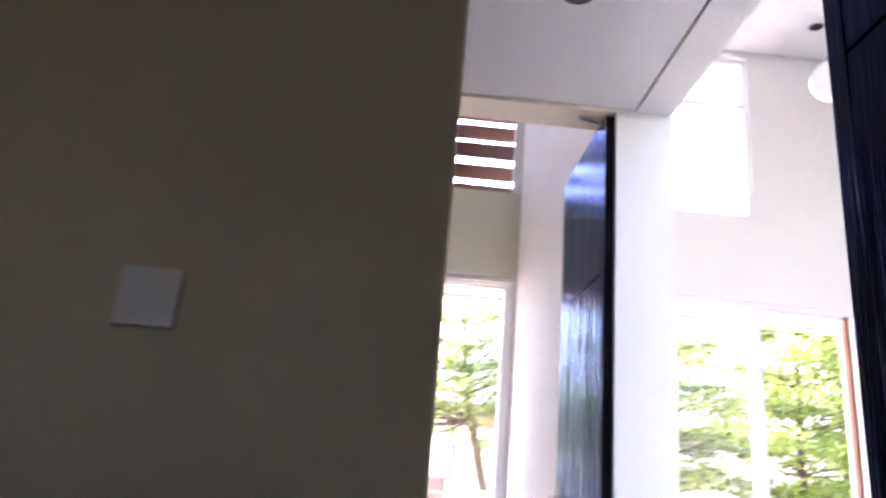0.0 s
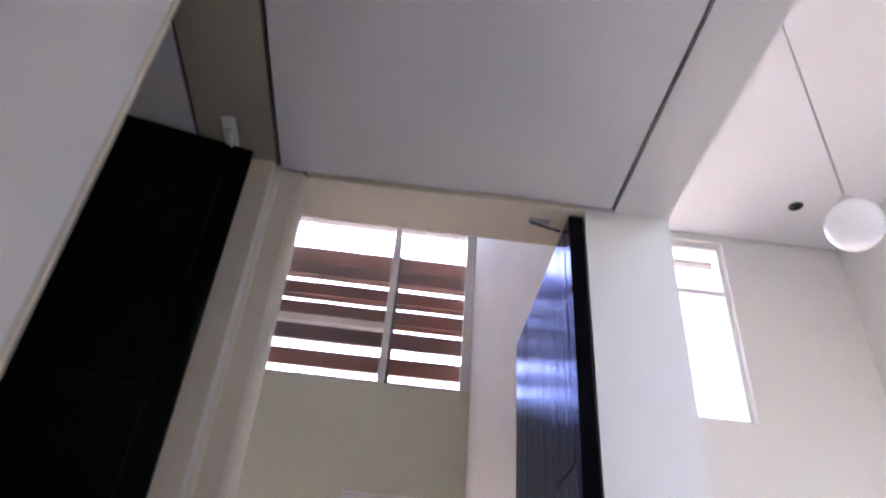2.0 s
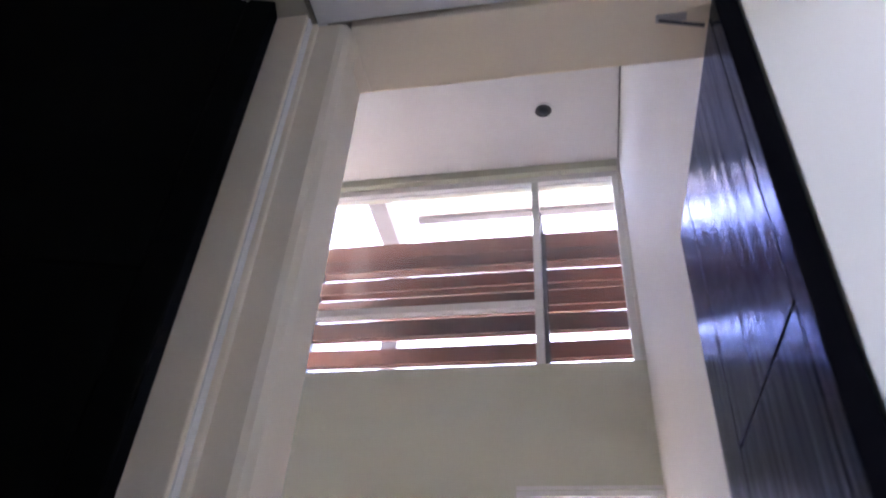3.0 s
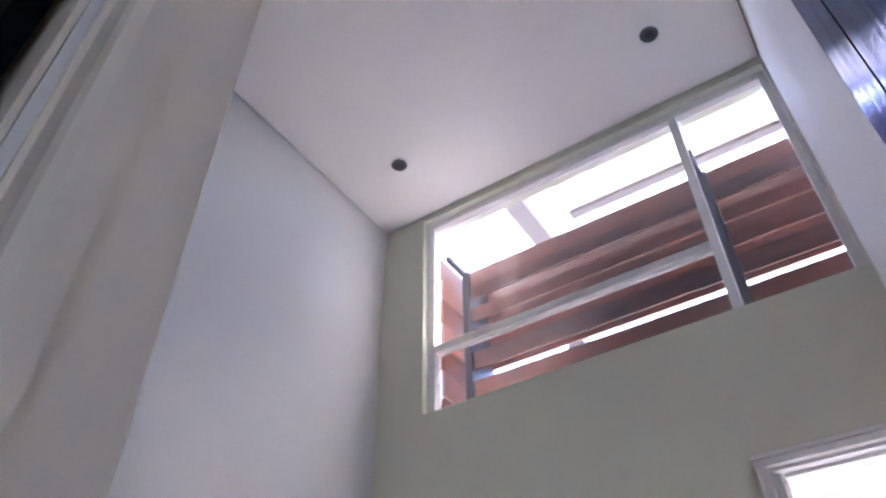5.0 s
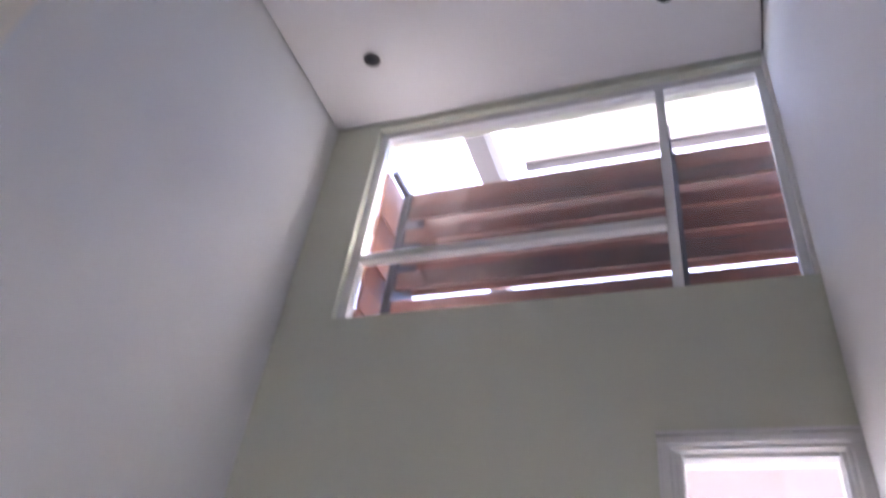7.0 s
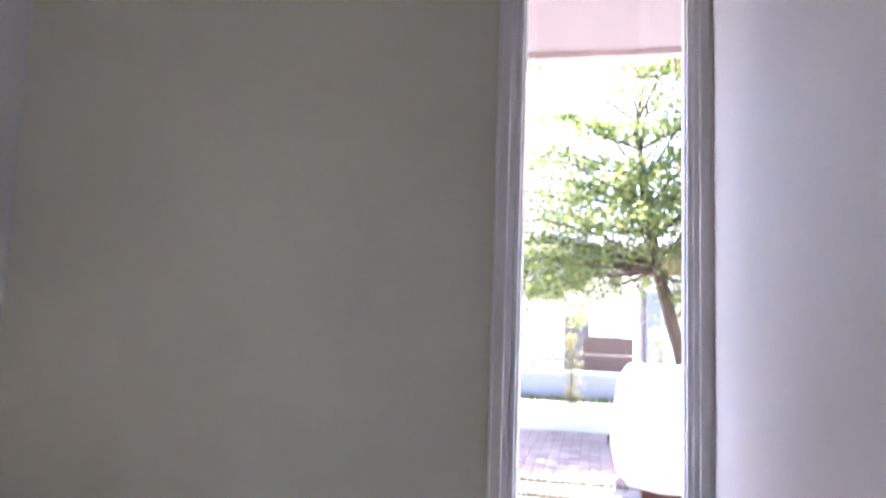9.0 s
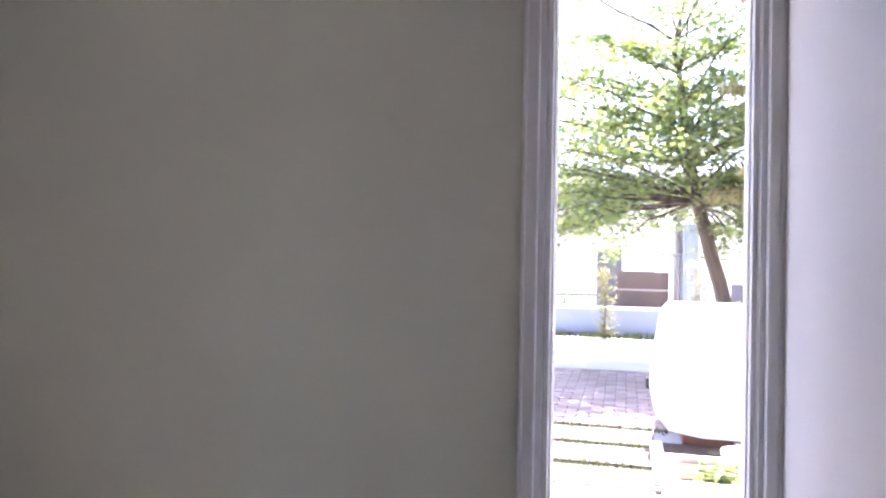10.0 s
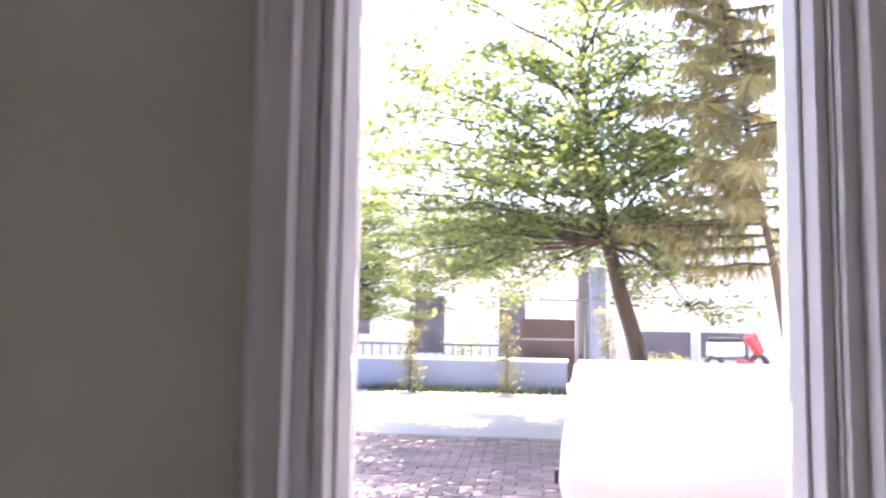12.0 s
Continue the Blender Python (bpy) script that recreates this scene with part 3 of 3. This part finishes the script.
# ---- ground outside ----
tagged(boxes("ground", M_ROAD, [(-600, 600, YO + 0.001, 900, -0.4, -0.02)]), "pale concrete ground reaching the horizon", kind="structure")
tagged(boxes("lawn", M_GRASS, [(-12, 0.6, 4.9, 6.45, -0.019, -0.008)]), "thin grass between paving slabs", kind="structure")
tagged(boxes("terrace", M_TERRACE, [(-6, 0.60, YO + 0.002, 4.85, -0.02, 0.01)]), "pale terrace outside the window", kind="structure")


def tree_branch(bm, a, b, r0, r1, rng, wob=0.05, n=4):
    a, b = Vector(a), Vector(b)
    prev, pr = a, r0
    for i in range(1, n + 1):
        t = i / n
        q = a.lerp(b, t) + Vector([rng.uniform(-wob, wob) for _ in range(3)]) * (0 if i == n else 1)
        r = r0 + (r1 - r0) * t
        tube(bm, prev, q, pr, r, 8, caps=False)
        prev, pr = q, r


def leaf_clump(bm, c, rx, rz, count, size, rng, droop=0.3):
    for _ in range(count):
        u, v, w = rng.gauss(0, 0.5), rng.gauss(0, 0.5), rng.gauss(0, 0.5)
        p = Vector(c) + Vector((u * rx, v * rx, w * rz))
        s = size * rng.uniform(0.6, 1.3)
        d = Vector((rng.uniform(-1, 1), rng.uniform(-1, 1), rng.uniform(-droop, 0.3))).normalized()
        e = d.cross(Vector((rng.uniform(-0.5, 0.5), rng.uniform(-0.5, 0.5), 1))).normalized()
        vs = [bm.verts.new(p + d * x * s + e * y * s) for x, y in ((-0.5, 0), (0, -0.28), (0.55, 0), (0, 0.28))]
        bm.faces.new(vs)


def tiered_tree(at, height, lean, tiers, seed, leaf, size, per, label, shift=0.0, pad=0.34, stem=0.1, flat=0.28):
    """A tapered leaning trunk, tiers of limbs (height, reach, pads to a limb), and a crown of small leaves in flat pads."""
    rng = random.Random(seed)
    t = thing("tree", at, label, "tree")
    bm = bmesh.new()
    top = Vector((lean[0], lean[1], height))
    tree_branch(bm, (0, 0, -0.05), top * 0.5, stem, stem * 0.5, rng, 0.02, 6)
    tree_branch(bm, top * 0.5, top, stem * 0.5, 0.012, rng, 0.04, 5)
    crown = bmesh.new()
    for z, r, clumps, *off in tiers:
        c = top * (z / height)
        aside = shift + (off[0] if off else 0)
        nb = 9
        for b in range(nb):
            a = 6.283 * (b + rng.random() * 0.7) / nb
            rr = r * rng.uniform(0.75, 1.1)
            e = Vector((c.x + aside + rr * math.cos(a), c.y + rr * math.sin(a), z + height * rng.uniform(-0.01, 0.05)))
            tree_branch(bm, (c.x, c.y, z - height * 0.05), e, 0.016, 0.003, rng, 0.05, 5)
            for _ in range(clumps):
                s = rng.uniform(0.2, 1.05)
                q = Vector((c.x, c.y, z)).lerp(e, s) + Vector((rng.gauss(0, 0.15), rng.gauss(0, 0.15), rng.gauss(0, 0.06))) * r
                w = pad * rng.uniform(0.6, 1.2)
                leaf_clump(crown, q, w, w * flat, per, size, rng)
    part("trunk", bm, M_BARK, t, "grey-brown leaning trunk and limbs")
    tagged(part("crown", crown, leaf, t, "flat tiers of small green leaves"), kind="stuff")
    return t


def spreading_tree(at, stem_line, tiers, seed, leaf, size, per, pad, label):
    """A trunk that follows stem_line (x, y, z, radius), long limbs that leave it above the bare stem, and flat sprays of small leaves."""
    rng = random.Random(seed)
    t = thing("tree", at, label, "tree")
    trunk, crown = bmesh.new(), bmesh.new()
    for p, q in zip(stem_line, stem_line[1:]):
        tree_branch(trunk, p[:3], q[:3], p[3], q[3], rng, 0.012, 4)

    def stem(z):
        for p, q in zip(stem_line, stem_line[1:]):
            if p[2] <= z <= q[2]:
                k = (z - p[2]) / (q[2] - p[2])
                return Vector(p[:3]).lerp(Vector(q[:3]), k)
        return Vector(stem_line[-1][:3])

    for z, left, right, deep, sprays, droop in tiers:
        root = stem(max(2.05, z - 0.35))
        for b in range(sprays):
            a = 6.283 * (b + rng.random() * 0.8) / sprays
            if z < 2.4 and abs(math.cos(a)) < 0.5 and math.sin(a) < 0:
                continue
            reach = (left if math.cos(a) < 0 else right) * abs(math.cos(a)) + deep * abs(math.sin(a))
            reach *= rng.uniform(0.75, 1.1)
            e = Vector((root.x + reach * math.cos(a), root.y + reach * math.sin(a), z + rng.uniform(-0.12, 0.14) - droop))
            mid = root.lerp(e, 0.5) + Vector((0, 0, 0.10 + rng.random() * 0.1))
            tree_branch(trunk, root, mid, 0.022, 0.012, rng, 0.03, 3)
            tree_branch(trunk, mid, e, 0.012, 0.003, rng, 0.03, 3)
            for _ in range(max(3, int(reach * 5.5))):
                f = rng.uniform(0.45 if z < 2.0 else 0.2, 1.06)
                c = (root.lerp(mid, f * 2) if f < 0.5 else mid.lerp(e, f * 2 - 1)) + Vector((rng.gauss(0, 0.13), rng.gauss(0, 0.13), rng.gauss(0.02, 0.06)))
                w = pad * rng.uniform(0.5, 1.25)
                tip = c + Vector((rng.uniform(-0.2, 0.2), rng.uniform(-0.2, 0.2), 0.02))
                tree_branch(trunk, c, tip, 0.005, 0.002, rng, 0.01, 1)
                leaf_clump(crown, c, w, w * 0.26, int(per * w / pad), size, rng, 0.5)
    part("trunk", trunk, M_BARK, t, "grey-brown leaning trunk and limbs")
    tagged(part("crown", crown, leaf, t, "flat tiers of small green leaves"), kind="stuff")
    return t


spreading_tree((1.80, 10.0, 0), [(0, 0, -0.05, 0.105), (-0.18, 0, 0.69, 0.09), (-0.53, 0, 2.04, 0.075), (-0.66, 0, 2.75, 0.06), (-0.74, 0.02, 3.46, 0.045), (-0.83, 0.03, 3.92, 0.035), (-0.70, 0.1, 4.7, 0.02), (-0.75, 0.1, 5.9, 0.008)],
               [(1.45, 2.2, 0.5, 1.0, 7, 0.1), (1.7, 2.6, 0.75, 1.2, 9, 0.1), (2.05, 2.9, 1.1, 1.5, 11, 0.05), (2.45, 2.9, 1.25, 1.6, 12, 0), (2.85, 2.8, 1.2, 1.5, 11, 0), (3.2, 2.4, 1.2, 1.4, 10, 0), (3.6, 1.9, 1.1, 1.3, 8, -0.1), (4.0, 1.6, 1.3, 1.2, 6, -0.2), (4.4, 1.7, 1.5, 1.1, 4, -0.3), (5.0, 1.4, 1.3, 1.0, 4, -0.2), (5.6, 1.0, 1.0, 0.9, 3, -0.2)],
               3, M_LEAF, 0.085, 66, 0.39, "green tree with flat leaf tiers and a brown leaning trunk")
tiered_tree((7.2, 10.2, 0), 5.4, (0.3, 0.2, 0), [(1.2, 1.5, 5), (1.9, 2.1, 6), (2.7, 2.2, 6), (3.5, 1.9, 6), (4.3, 1.4, 5), (5.0, 0.8, 3)], 8, M_LEAF_LIGHT, 0.11, 120, "bright green tree beside the road", pad=0.45, flat=0.55)
tiered_tree((5.3, 11.2, 0), 5.6, (0.2, 0.3, 0), [(1.4, 1.4, 5), (2.2, 1.9, 6), (3.0, 1.9, 6), (3.9, 1.6, 5), (4.9, 1.0, 4)], 18, M_LEAF_LIGHT, 0.11, 120, "pale yellow-green tree beside the road", pad=0.45, flat=0.55)
tiered_tree((9.2, 12.0, 0), 5.8, (0.2, 0.3, 0), [(1.4, 1.6, 5), (2.4, 2.2, 6), (3.4, 2.0, 6), (4.4, 1.5, 5), (5.2, 0.9, 4)], 19, M_LEAF_LIGHT, 0.12, 100, "bright green tree farther along the road", pad=0.5, flat=0.5)
tiered_tree((-1.75, 15.5, 0), 2.0, (0.05, 0.02, 0), [(1.1, 0.4, 3), (1.5, 0.5, 4), (1.85, 0.3, 3)], 41, M_LEAF, 0.05, 40, "small dark green tree behind the garden wall", pad=0.14, stem=0.03)
tiered_tree((-2.6, 14.4, 0), 3.2, (0.15, 0.1, 0), [(1.2, 0.6, 3), (1.5, 0.8, 4), (1.8, 0.9, 4), (2.1, 0.9, 4), (2.4, 0.8, 4), (2.75, 0.7, 3), (3.05, 0.4, 3)], 12, M_LEAF_LIGHT, 0.09, 44, "small green tree by the facing house", pad=0.3, flat=0.5, stem=0.05)


def feathery_tree(at, height, lean, radius, seed, label):
    rng = random.Random(seed)
    t = thing("conifer", at, label, "tree")
    bm, fol = bmesh.new(), bmesh.new()
    top = Vector((*lean, height))
    tree_branch(bm, (0, 0, -0.05), top, 0.04, 0.01, rng, 0.03, 9)
    for k in range(76):
        f = 0.32 + 0.68 * k / 76
        c = top * f
        a = rng.random() * 6.283
        r = radius * (1.1 - 0.7 * f) * rng.uniform(0.7, 1.2)
        e = c + Vector((r * math.cos(a), r * math.sin(a), -0.12 * r + 0.1))
        tree_branch(bm, c, e, 0.014, 0.003, rng, 0.02, 3)
        side = Vector((-math.sin(a), math.cos(a), 0))
        for i in range(110):
            s = i / 110
            p = c.lerp(e, 0.12 + 0.9 * s)
            for sg in (-1, 1):
                d = (side * sg * rng.uniform(0.3, 1.0) + Vector((rng.uniform(-0.3, 0.3), rng.uniform(-0.3, 0.3), rng.uniform(-1.0, 0.1)))).normalized() * rng.uniform(0.09, 0.22)
                w = d.cross(Vector((0.3, 0.2, 1))).normalized() * 0.0075
                fol.faces.new([fol.verts.new(v) for v in (p - w, p + w, p + d + w * 0.3, p + d - w * 0.3)])
    part("trunk", bm, M_BARK, t, "thin leaning grey trunk")
    tagged(part("foliage", fol, M_FROND, t, "drooping yellow-green feathery needles"), kind="stuff")
    return t


feathery_tree((2.60, 8.0, 0), 5.2, (-0.80, 0.1), 1.15, 21, "thin yellow-green feathery conifer beside the white wall")


def shrub(at, h, r, seed, label, m=None):
    rng = random.Random(seed)
    t = thing("shrub", at, label, "shrub", group="clipped shrubs")
    bm, st = bmesh.new(), bmesh.new()
    for k in range(30):
        z = h * (0.06 + 0.94 * k / 30)
        leaf_clump(bm, (rng.gauss(0, r * 0.3), rng.gauss(0, r * 0.3), z), r, 0.06, 34, 0.06, rng)
    tube(st, (0, 0, -0.02), (0.02, 0.01, h * 0.8), 0.018, 0.006, 8)
    part("stem", st, M_BARK, t)
    tagged(part("foliage", bm, m or M_VINE, t, "small yellow-green leaves"), kind="stuff")
    return t


shrub((-1.40, 13.1, 0), 1.0, 0.17, 1, "slim yellow-green shrub before the blue-grey garden wall")
shrub((0.09, 13.1, 0), 1.18, 0.16, 2, "slim yellow-green shrub before the blue-grey garden wall")
shrub((1.54, 12.6, 0), 1.3, 0.16, 3, "slim yellow-green shrub beside the grey gate post")
shrub((-3.3, 14.3, 0), 0.95, 0.3, 6, "dark green bushy shrub behind the garden wall", M_LEAF)
shrub((-0.7, 14.4, 0), 0.9, 0.3, 7, "dark green bushy shrub behind the garden wall", M_LEAF)
shrub((2.1, 11.5, 0), 0.75, 0.3, 4, "low bushy shrub behind the white wall")

# ---- the facing house ----
fence = thing("garden_wall", (-3.4, 13.5, 0), "low blue-grey rendered garden wall with a dark rail fence on top", "garden wall")
boxes("wall_body", M_BLUEWALL, [(-4.2, 4.42, 0, 0.16, -0.02, 0.45)], fence, bevel=0.01)
boxes("coping", M_OUTWALL, [(-4.22, 4.44, -0.02, 0.18, 0.451, 0.50)], fence, bevel=0.006)
boxes("rail", M_METAL, [(-4.2, 4.1, 0.06, 0.09, 0.68, 0.705)], fence)
for i in range(56):
    boxes("bar", M_METAL, [(-4.15 + i * 0.147, -4.136 + i * 0.147, 0.068, 0.082, 0.501, 0.679)], fence)

gate = thing("carport_gate", (1.20, 13.5, 0), "dark brown sliding gate with thin pale steel posts", "gate")
boxes("gate_frame", M_STEEL, [(-0.62, 0.17, 0.3, 0.34, 1.40, 1.45), (-0.03, 0.0, 0.3, 0.34, 0, 1.399), (0.10, 0.13, 0.3, 0.33, 0, 1.399)], gate, label="pale grey steel frame")
boxes("board", M_DARKPANEL, [(-0.92, -0.04, 0.31, 0.33, 0.1, 1.12)], gate, label="dark brown panel")
boxes("mid_rail", M_STEEL, [(-0.90, -0.05, 0.295, 0.309, 0.78, 0.81)], gate)
post = thing("gate_post", (1.50, 13.5, 0), "tall blue-grey rendered gate post", "post")
boxes("shaft", M_BLUEWALL, [(-0.12, 0.12, 0, 0.24, -0.02, 1.95)], post, bevel=0.01)
boxes("cap", M_OUTWALL, [(-0.14, 0.14, -0.02, 0.26, 1.951, 2.0)], post, bevel=0.006)


def house(at, w, d, h, openings, label, roof_h):
    t = thing("house", at, label, "house")
    boxes("wall", M_OUTWALL, [(0, w, 0.12, d, -0.02, h)], t)
    for x0, x1, z0, z1 in openings:
        win_ = new("window")
        win_.parent = t
        boxes("frame", M_WHITE, [(x0, x1, 0.04, 0.119, z0, z0 + 0.06), (x0, x1, 0.04, 0.119, z1 - 0.06, z1), (x0, x0 + 0.06, 0.04, 0.119, z0 + 0.061, z1 - 0.061), (x1 - 0.06, x1, 0.04, 0.119, z0 + 0.061, z1 - 0.061)], win_)
        boxes("pane", M_HAZED_GLASS, [(x0 + 0.061, x1 - 0.061, 0.08, 0.11, z0 + 0.061, z1 - 0.061)], win_, label="dark glass with haze painted into its colour")
    boxes("roof", M_OUTWALL, [(-0.4, w + 0.4, -0.6, d + 0.3, h, h + roof_h)], t, bevel=0.02)
    boxes("canopy", M_OUTWALL, [(0.2, w - 0.2, -1.3, 0.119, 2.35, 2.5)], t, bevel=0.01)
    return t


house((-9.5, 18.0, 0), 10.6, 8, 3.3, [(1.0, 2.4, 0.7, 1.7), (3.4, 4.4, 0.5, 1.6), (5.5, 6.4, 0.6, 1.6), (7.3, 8.1, 0.2, 1.6), (9.2, 9.9, 0.1, 1.65)], "low white house with dark windows across the road", 0.3)
house((1.9, 19.5, 0), 11.0, 8, 3.3, [(1.0, 2.35, 0.08, 0.84), (2.45, 3.65, 0.08, 0.84), (6.0, 8.0, 0.6, 1.9)], "low white house with a wide grey window band across the road", 0.25)
house((-24, 21.0, 0), 13.0, 8, 6.0, [(2, 4, 0.8, 2.2), (6, 8, 0.8, 2.2), (2, 4, 3.6, 4.9), (6, 8, 3.6, 4.9), (10, 11.5, 3.6, 4.9)], "white two-storey house with dark windows further along the road", 0.3)
house((14.5, 20.0, 0), 12.0, 8, 5.8, [(1, 3, 0.8, 2.2), (5, 7, 0.8, 2.2), (1, 3, 3.5, 4.8), (5, 7, 3.5, 4.8)], "white two-storey house with dark windows beyond the road", 0.3)

# ---- motorcycle ----
bike = thing("motorcycle", (4.40, 16.6, -0.02), "red and white parked motor scooter", "motorcycle")
bike.rotation_euler = (0, 0, radians(28))
for x in (-0.55, 0.55):
    bm = bmesh.new()
    lathe(bm, [(0.19, -0.05), (0.25, -0.05), (0.27, 0), (0.25, 0.05), (0.19, 0.05), (0.19, -0.05)], 24)
    bmesh.ops.rotate(bm, verts=bm.verts, matrix=Matrix.Rotation(radians(90), 3, "X"))
    bmesh.ops.translate(bm, verts=bm.verts, vec=(x, 0, 0.22))
    smooth(part("wheel", bm, M_RUBBER, bike, "black tyre"))
bm = bmesh.new()
bm_box(bm, -0.62, 0.1, -0.13, 0.13, 0.45, 0.72, 0.05)
part("tail_body", bm, M_WHITE, bike, "white body")
bm = bmesh.new()
bm_box(bm, -0.6, 0.05, -0.12, 0.12, 0.721, 0.80, 0.03)
part("seat", bm, M_RUBBER, bike, "black seat")
bm = bmesh.new()
bm_box(bm, 0.1, 0.3, -0.12, 0.12, 0.26, 0.36, 0.03)
tube(bm, (0.34, 0, 0.84), (0.56, 0, 0.50), 0.13, 0.10, 10)
part("front_shield", bm, M_RED, bike, "red enamelled leg shield")
bm = bmesh.new()
tube(bm, (0.55, 0, 0.3), (0.36, 0, 1.0), 0.03)
tube(bm, (0.36, -0.32, 1.02), (0.36, 0.32, 1.02), 0.014)
part("handlebar", bm, M_STEEL, bike)

# ---- white wall and planter near the window ----
M_WHITEWALL = mat("white_render", (0.80, 0.79, 0.77), 0.75, var=0.04, scale=1.5, bump=0.3, fine=60)
ww = thing("white_garden_wall", (0.635, 5.75, 0), "thick low white rendered garden wall with rounded underside and end", "garden wall")
# Across its width (x, z); the body runs back from the window and leans to the east.
prof = [(0.03, 0.955), (-0.005, 0.915), (-0.05, 0.62), (-0.06, 0.45), (-0.02, 0.25), (0.08, 0.12), (0.30, 0.08), (3.2, 0.08), (3.2, 0.955)]
bm = bmesh.new()
rows = []
for y, k, lift in ((0.10, 0.0, 0.06), (0.03, 0.05, 0.02), (0.0, 0.12, 0.0), (0.5, 0.5, 0.0), (1.25, 1.0, 0.0)):
    rows.append([bm.verts.new((x + 0.11 * k + (lift if x < 1 else 0), y + (0.22 * (0.42 - z) / 0.42 if z < 0.42 else 0) * (1 - k), z - (lift if z > 0.5 else -lift))) for x, z in prof])
for a, b in zip(rows, rows[1:]):
    for i in range(len(prof)):
        j = (i + 1) % len(prof)
        bm.faces.new((a[i], b[i], b[j], a[j]))
bm.faces.new(rows[0])
bm.faces.new(rows[-1][::-1])
bmesh.ops.recalc_face_normals(bm, faces=bm.faces)
part("wall_body", bm, M_WHITEWALL, ww)
boxes("footing", M_BROWN, [(0.2, 3.2, 0.3, 1.2, -0.02, 0.079)], ww, label="brown base under the wall")
boxes("vent", M_RUBBER, [(-0.062, -0.03, 0.16, 0.20, 0.40, 0.47)], ww, bevel=0.003, label="small dark outlet")

tagged(boxes("planting_bed", M_SOIL, [(0.68, 3.6, 4.9, 5.98, -0.02, 0.015)]), "brown soil bed, darkened for shade, at the foot of the white wall", kind="structure")
tagged(boxes("kerb", M_WHITEWALL, [(0.60, 0.68, 5.0, 5.80, -0.02, 0.07)], bevel=0.01), "white painted kerb of the planting bed", kind="structure")

planter = thing("planter_box", (0.66, 4.34, 0), "white square planter with small green leaves", "planter")
boxes("box_wall", M_WHITEWALL, [(-0.02, 0.8, 0, 0.05, 0, 0.22), (-0.02, 0.8, 0.5, 0.55, 0, 0.22), (-0.02, 0.04, 0.051, 0.499, 0, 0.22), (0.74, 0.8, 0.051, 0.499, 0, 0.22)], planter, bevel=0.006)
boxes("soil", M_SOIL, [(0.041, 0.739, 0.052, 0.498, 0.0, 0.19)], planter)
bm = bmesh.new()
rng = random.Random(31)
for _ in range(9):
    leaf_clump(bm, (0.15 + rng.random() * 0.5, 0.08 + rng.random() * 0.25, 0.20), 0.10, 0.07, 60, 0.06, rng)
tagged(part("plants", bm, M_LEAF, planter, "small green leaves"), kind="stuff")

pot = thing("curved_pot", (1.16, 5.30, 0.015), "round white stone pot lying in the soil bed", "pot")
bm = bmesh.new()
lathe(bm, [(0.001, 0.0), (0.09, 0.0), (0.15, 0.06), (0.17, 0.14), (0.155, 0.145), (0.12, 0.08), (0.001, 0.05)], 28)
smooth(part("bowl", bm, M_WHITEWALL, pot))
bm = bmesh.new()
leaf_clump(bm, (0, 0, 0.13), 0.09, 0.06, 50, 0.04, rng)
tagged(part("plant", bm, M_GRASS, pot, "thin grey-green leaves"), kind="stuff")

# ---- paving ----
grass = bmesh.new()
rng = random.Random(77)
for y0 in (5.32, 5.85, 6.38):
    for _ in range(900):
        x, y = rng.uniform(-2.6, 0.75), y0 + rng.gauss(0, 0.035)
        h, a = rng.uniform(0.02, 0.06), rng.random() * 6.283
        d = Vector((math.cos(a), math.sin(a), 0)) * 0.006
        b0 = Vector((x, y, -0.01))
        grass.faces.new([grass.verts.new(v) for v in (b0 - d, b0 + d, b0 + Vector((rng.uniform(-0.02, 0.02), rng.uniform(-0.02, 0.02), h)))])
for _ in range(1600):
    x, y = rng.uniform(-7, 1.0), 13.3 + rng.gauss(0, 0.12)
    a = rng.random() * 6.283
    d = Vector((math.cos(a), math.sin(a), 0)) * 0.015
    b0 = Vector((x, y, -0.02))
    grass.faces.new([grass.verts.new(v) for v in (b0 - d, b0 + d, b0 + Vector((rng.uniform(-0.04, 0.04), 0, rng.uniform(0.04, 0.14))))])
tagged(part("grass_blades", grass, M_GRASS, None, "thin grass growing in the paving joints"), kind="stuff")

paving = tagged(new("paving_slabs"), "rectangular slabs with shade in their colour and grass joints", kind="structure")
slab = None
for row, (ya, yb) in enumerate(((4.9, 5.28), (5.37, 5.81), (5.90, 6.34))):
    for k in range(4):
        ob = boxes("slab", M_SHADED_SLAB, [(0, 0.80, 0, yb - ya, -0.02, 0.006)], paving, bevel=0.006)
        ob.location = (-2.62 + 0.82 * k, ya, 0)

pavers = tagged(new("paver_strip"), "red and grey brick pavers in the tree's shade", kind="structure")
me = None
for r in range(27):
    for k in range(11):
        if me is None:
            ob = boxes("paver", M_PAVER, [(0, 0.192, 0, 0.102, -0.03, 0.0)], pavers, bevel=0.004)
            me = ob.data
        else:
            ob = new("paver", me)
            ob.parent = pavers
        ob.location = (-1.35 + 0.2 * k + (0.1 if r % 2 else 0), 6.46 + 0.11 * r, rng.uniform(-0.002, 0.002))
bm = bmesh.new()
for r in range(27):
    for k in range(24):
        if not 18 <= k <= 28:
            x, y = -4.95 + 0.2 * k + (0.1 if r % 2 else 0), 6.46 + 0.11 * r
            if x < -1.45:
                bm_box(bm, x, x + 0.192, y, y + 0.102, -0.03, 0.0)
tagged(part("paver_rest", bm, M_PAVER, None, "red and grey brick pavers"), kind="stuff")
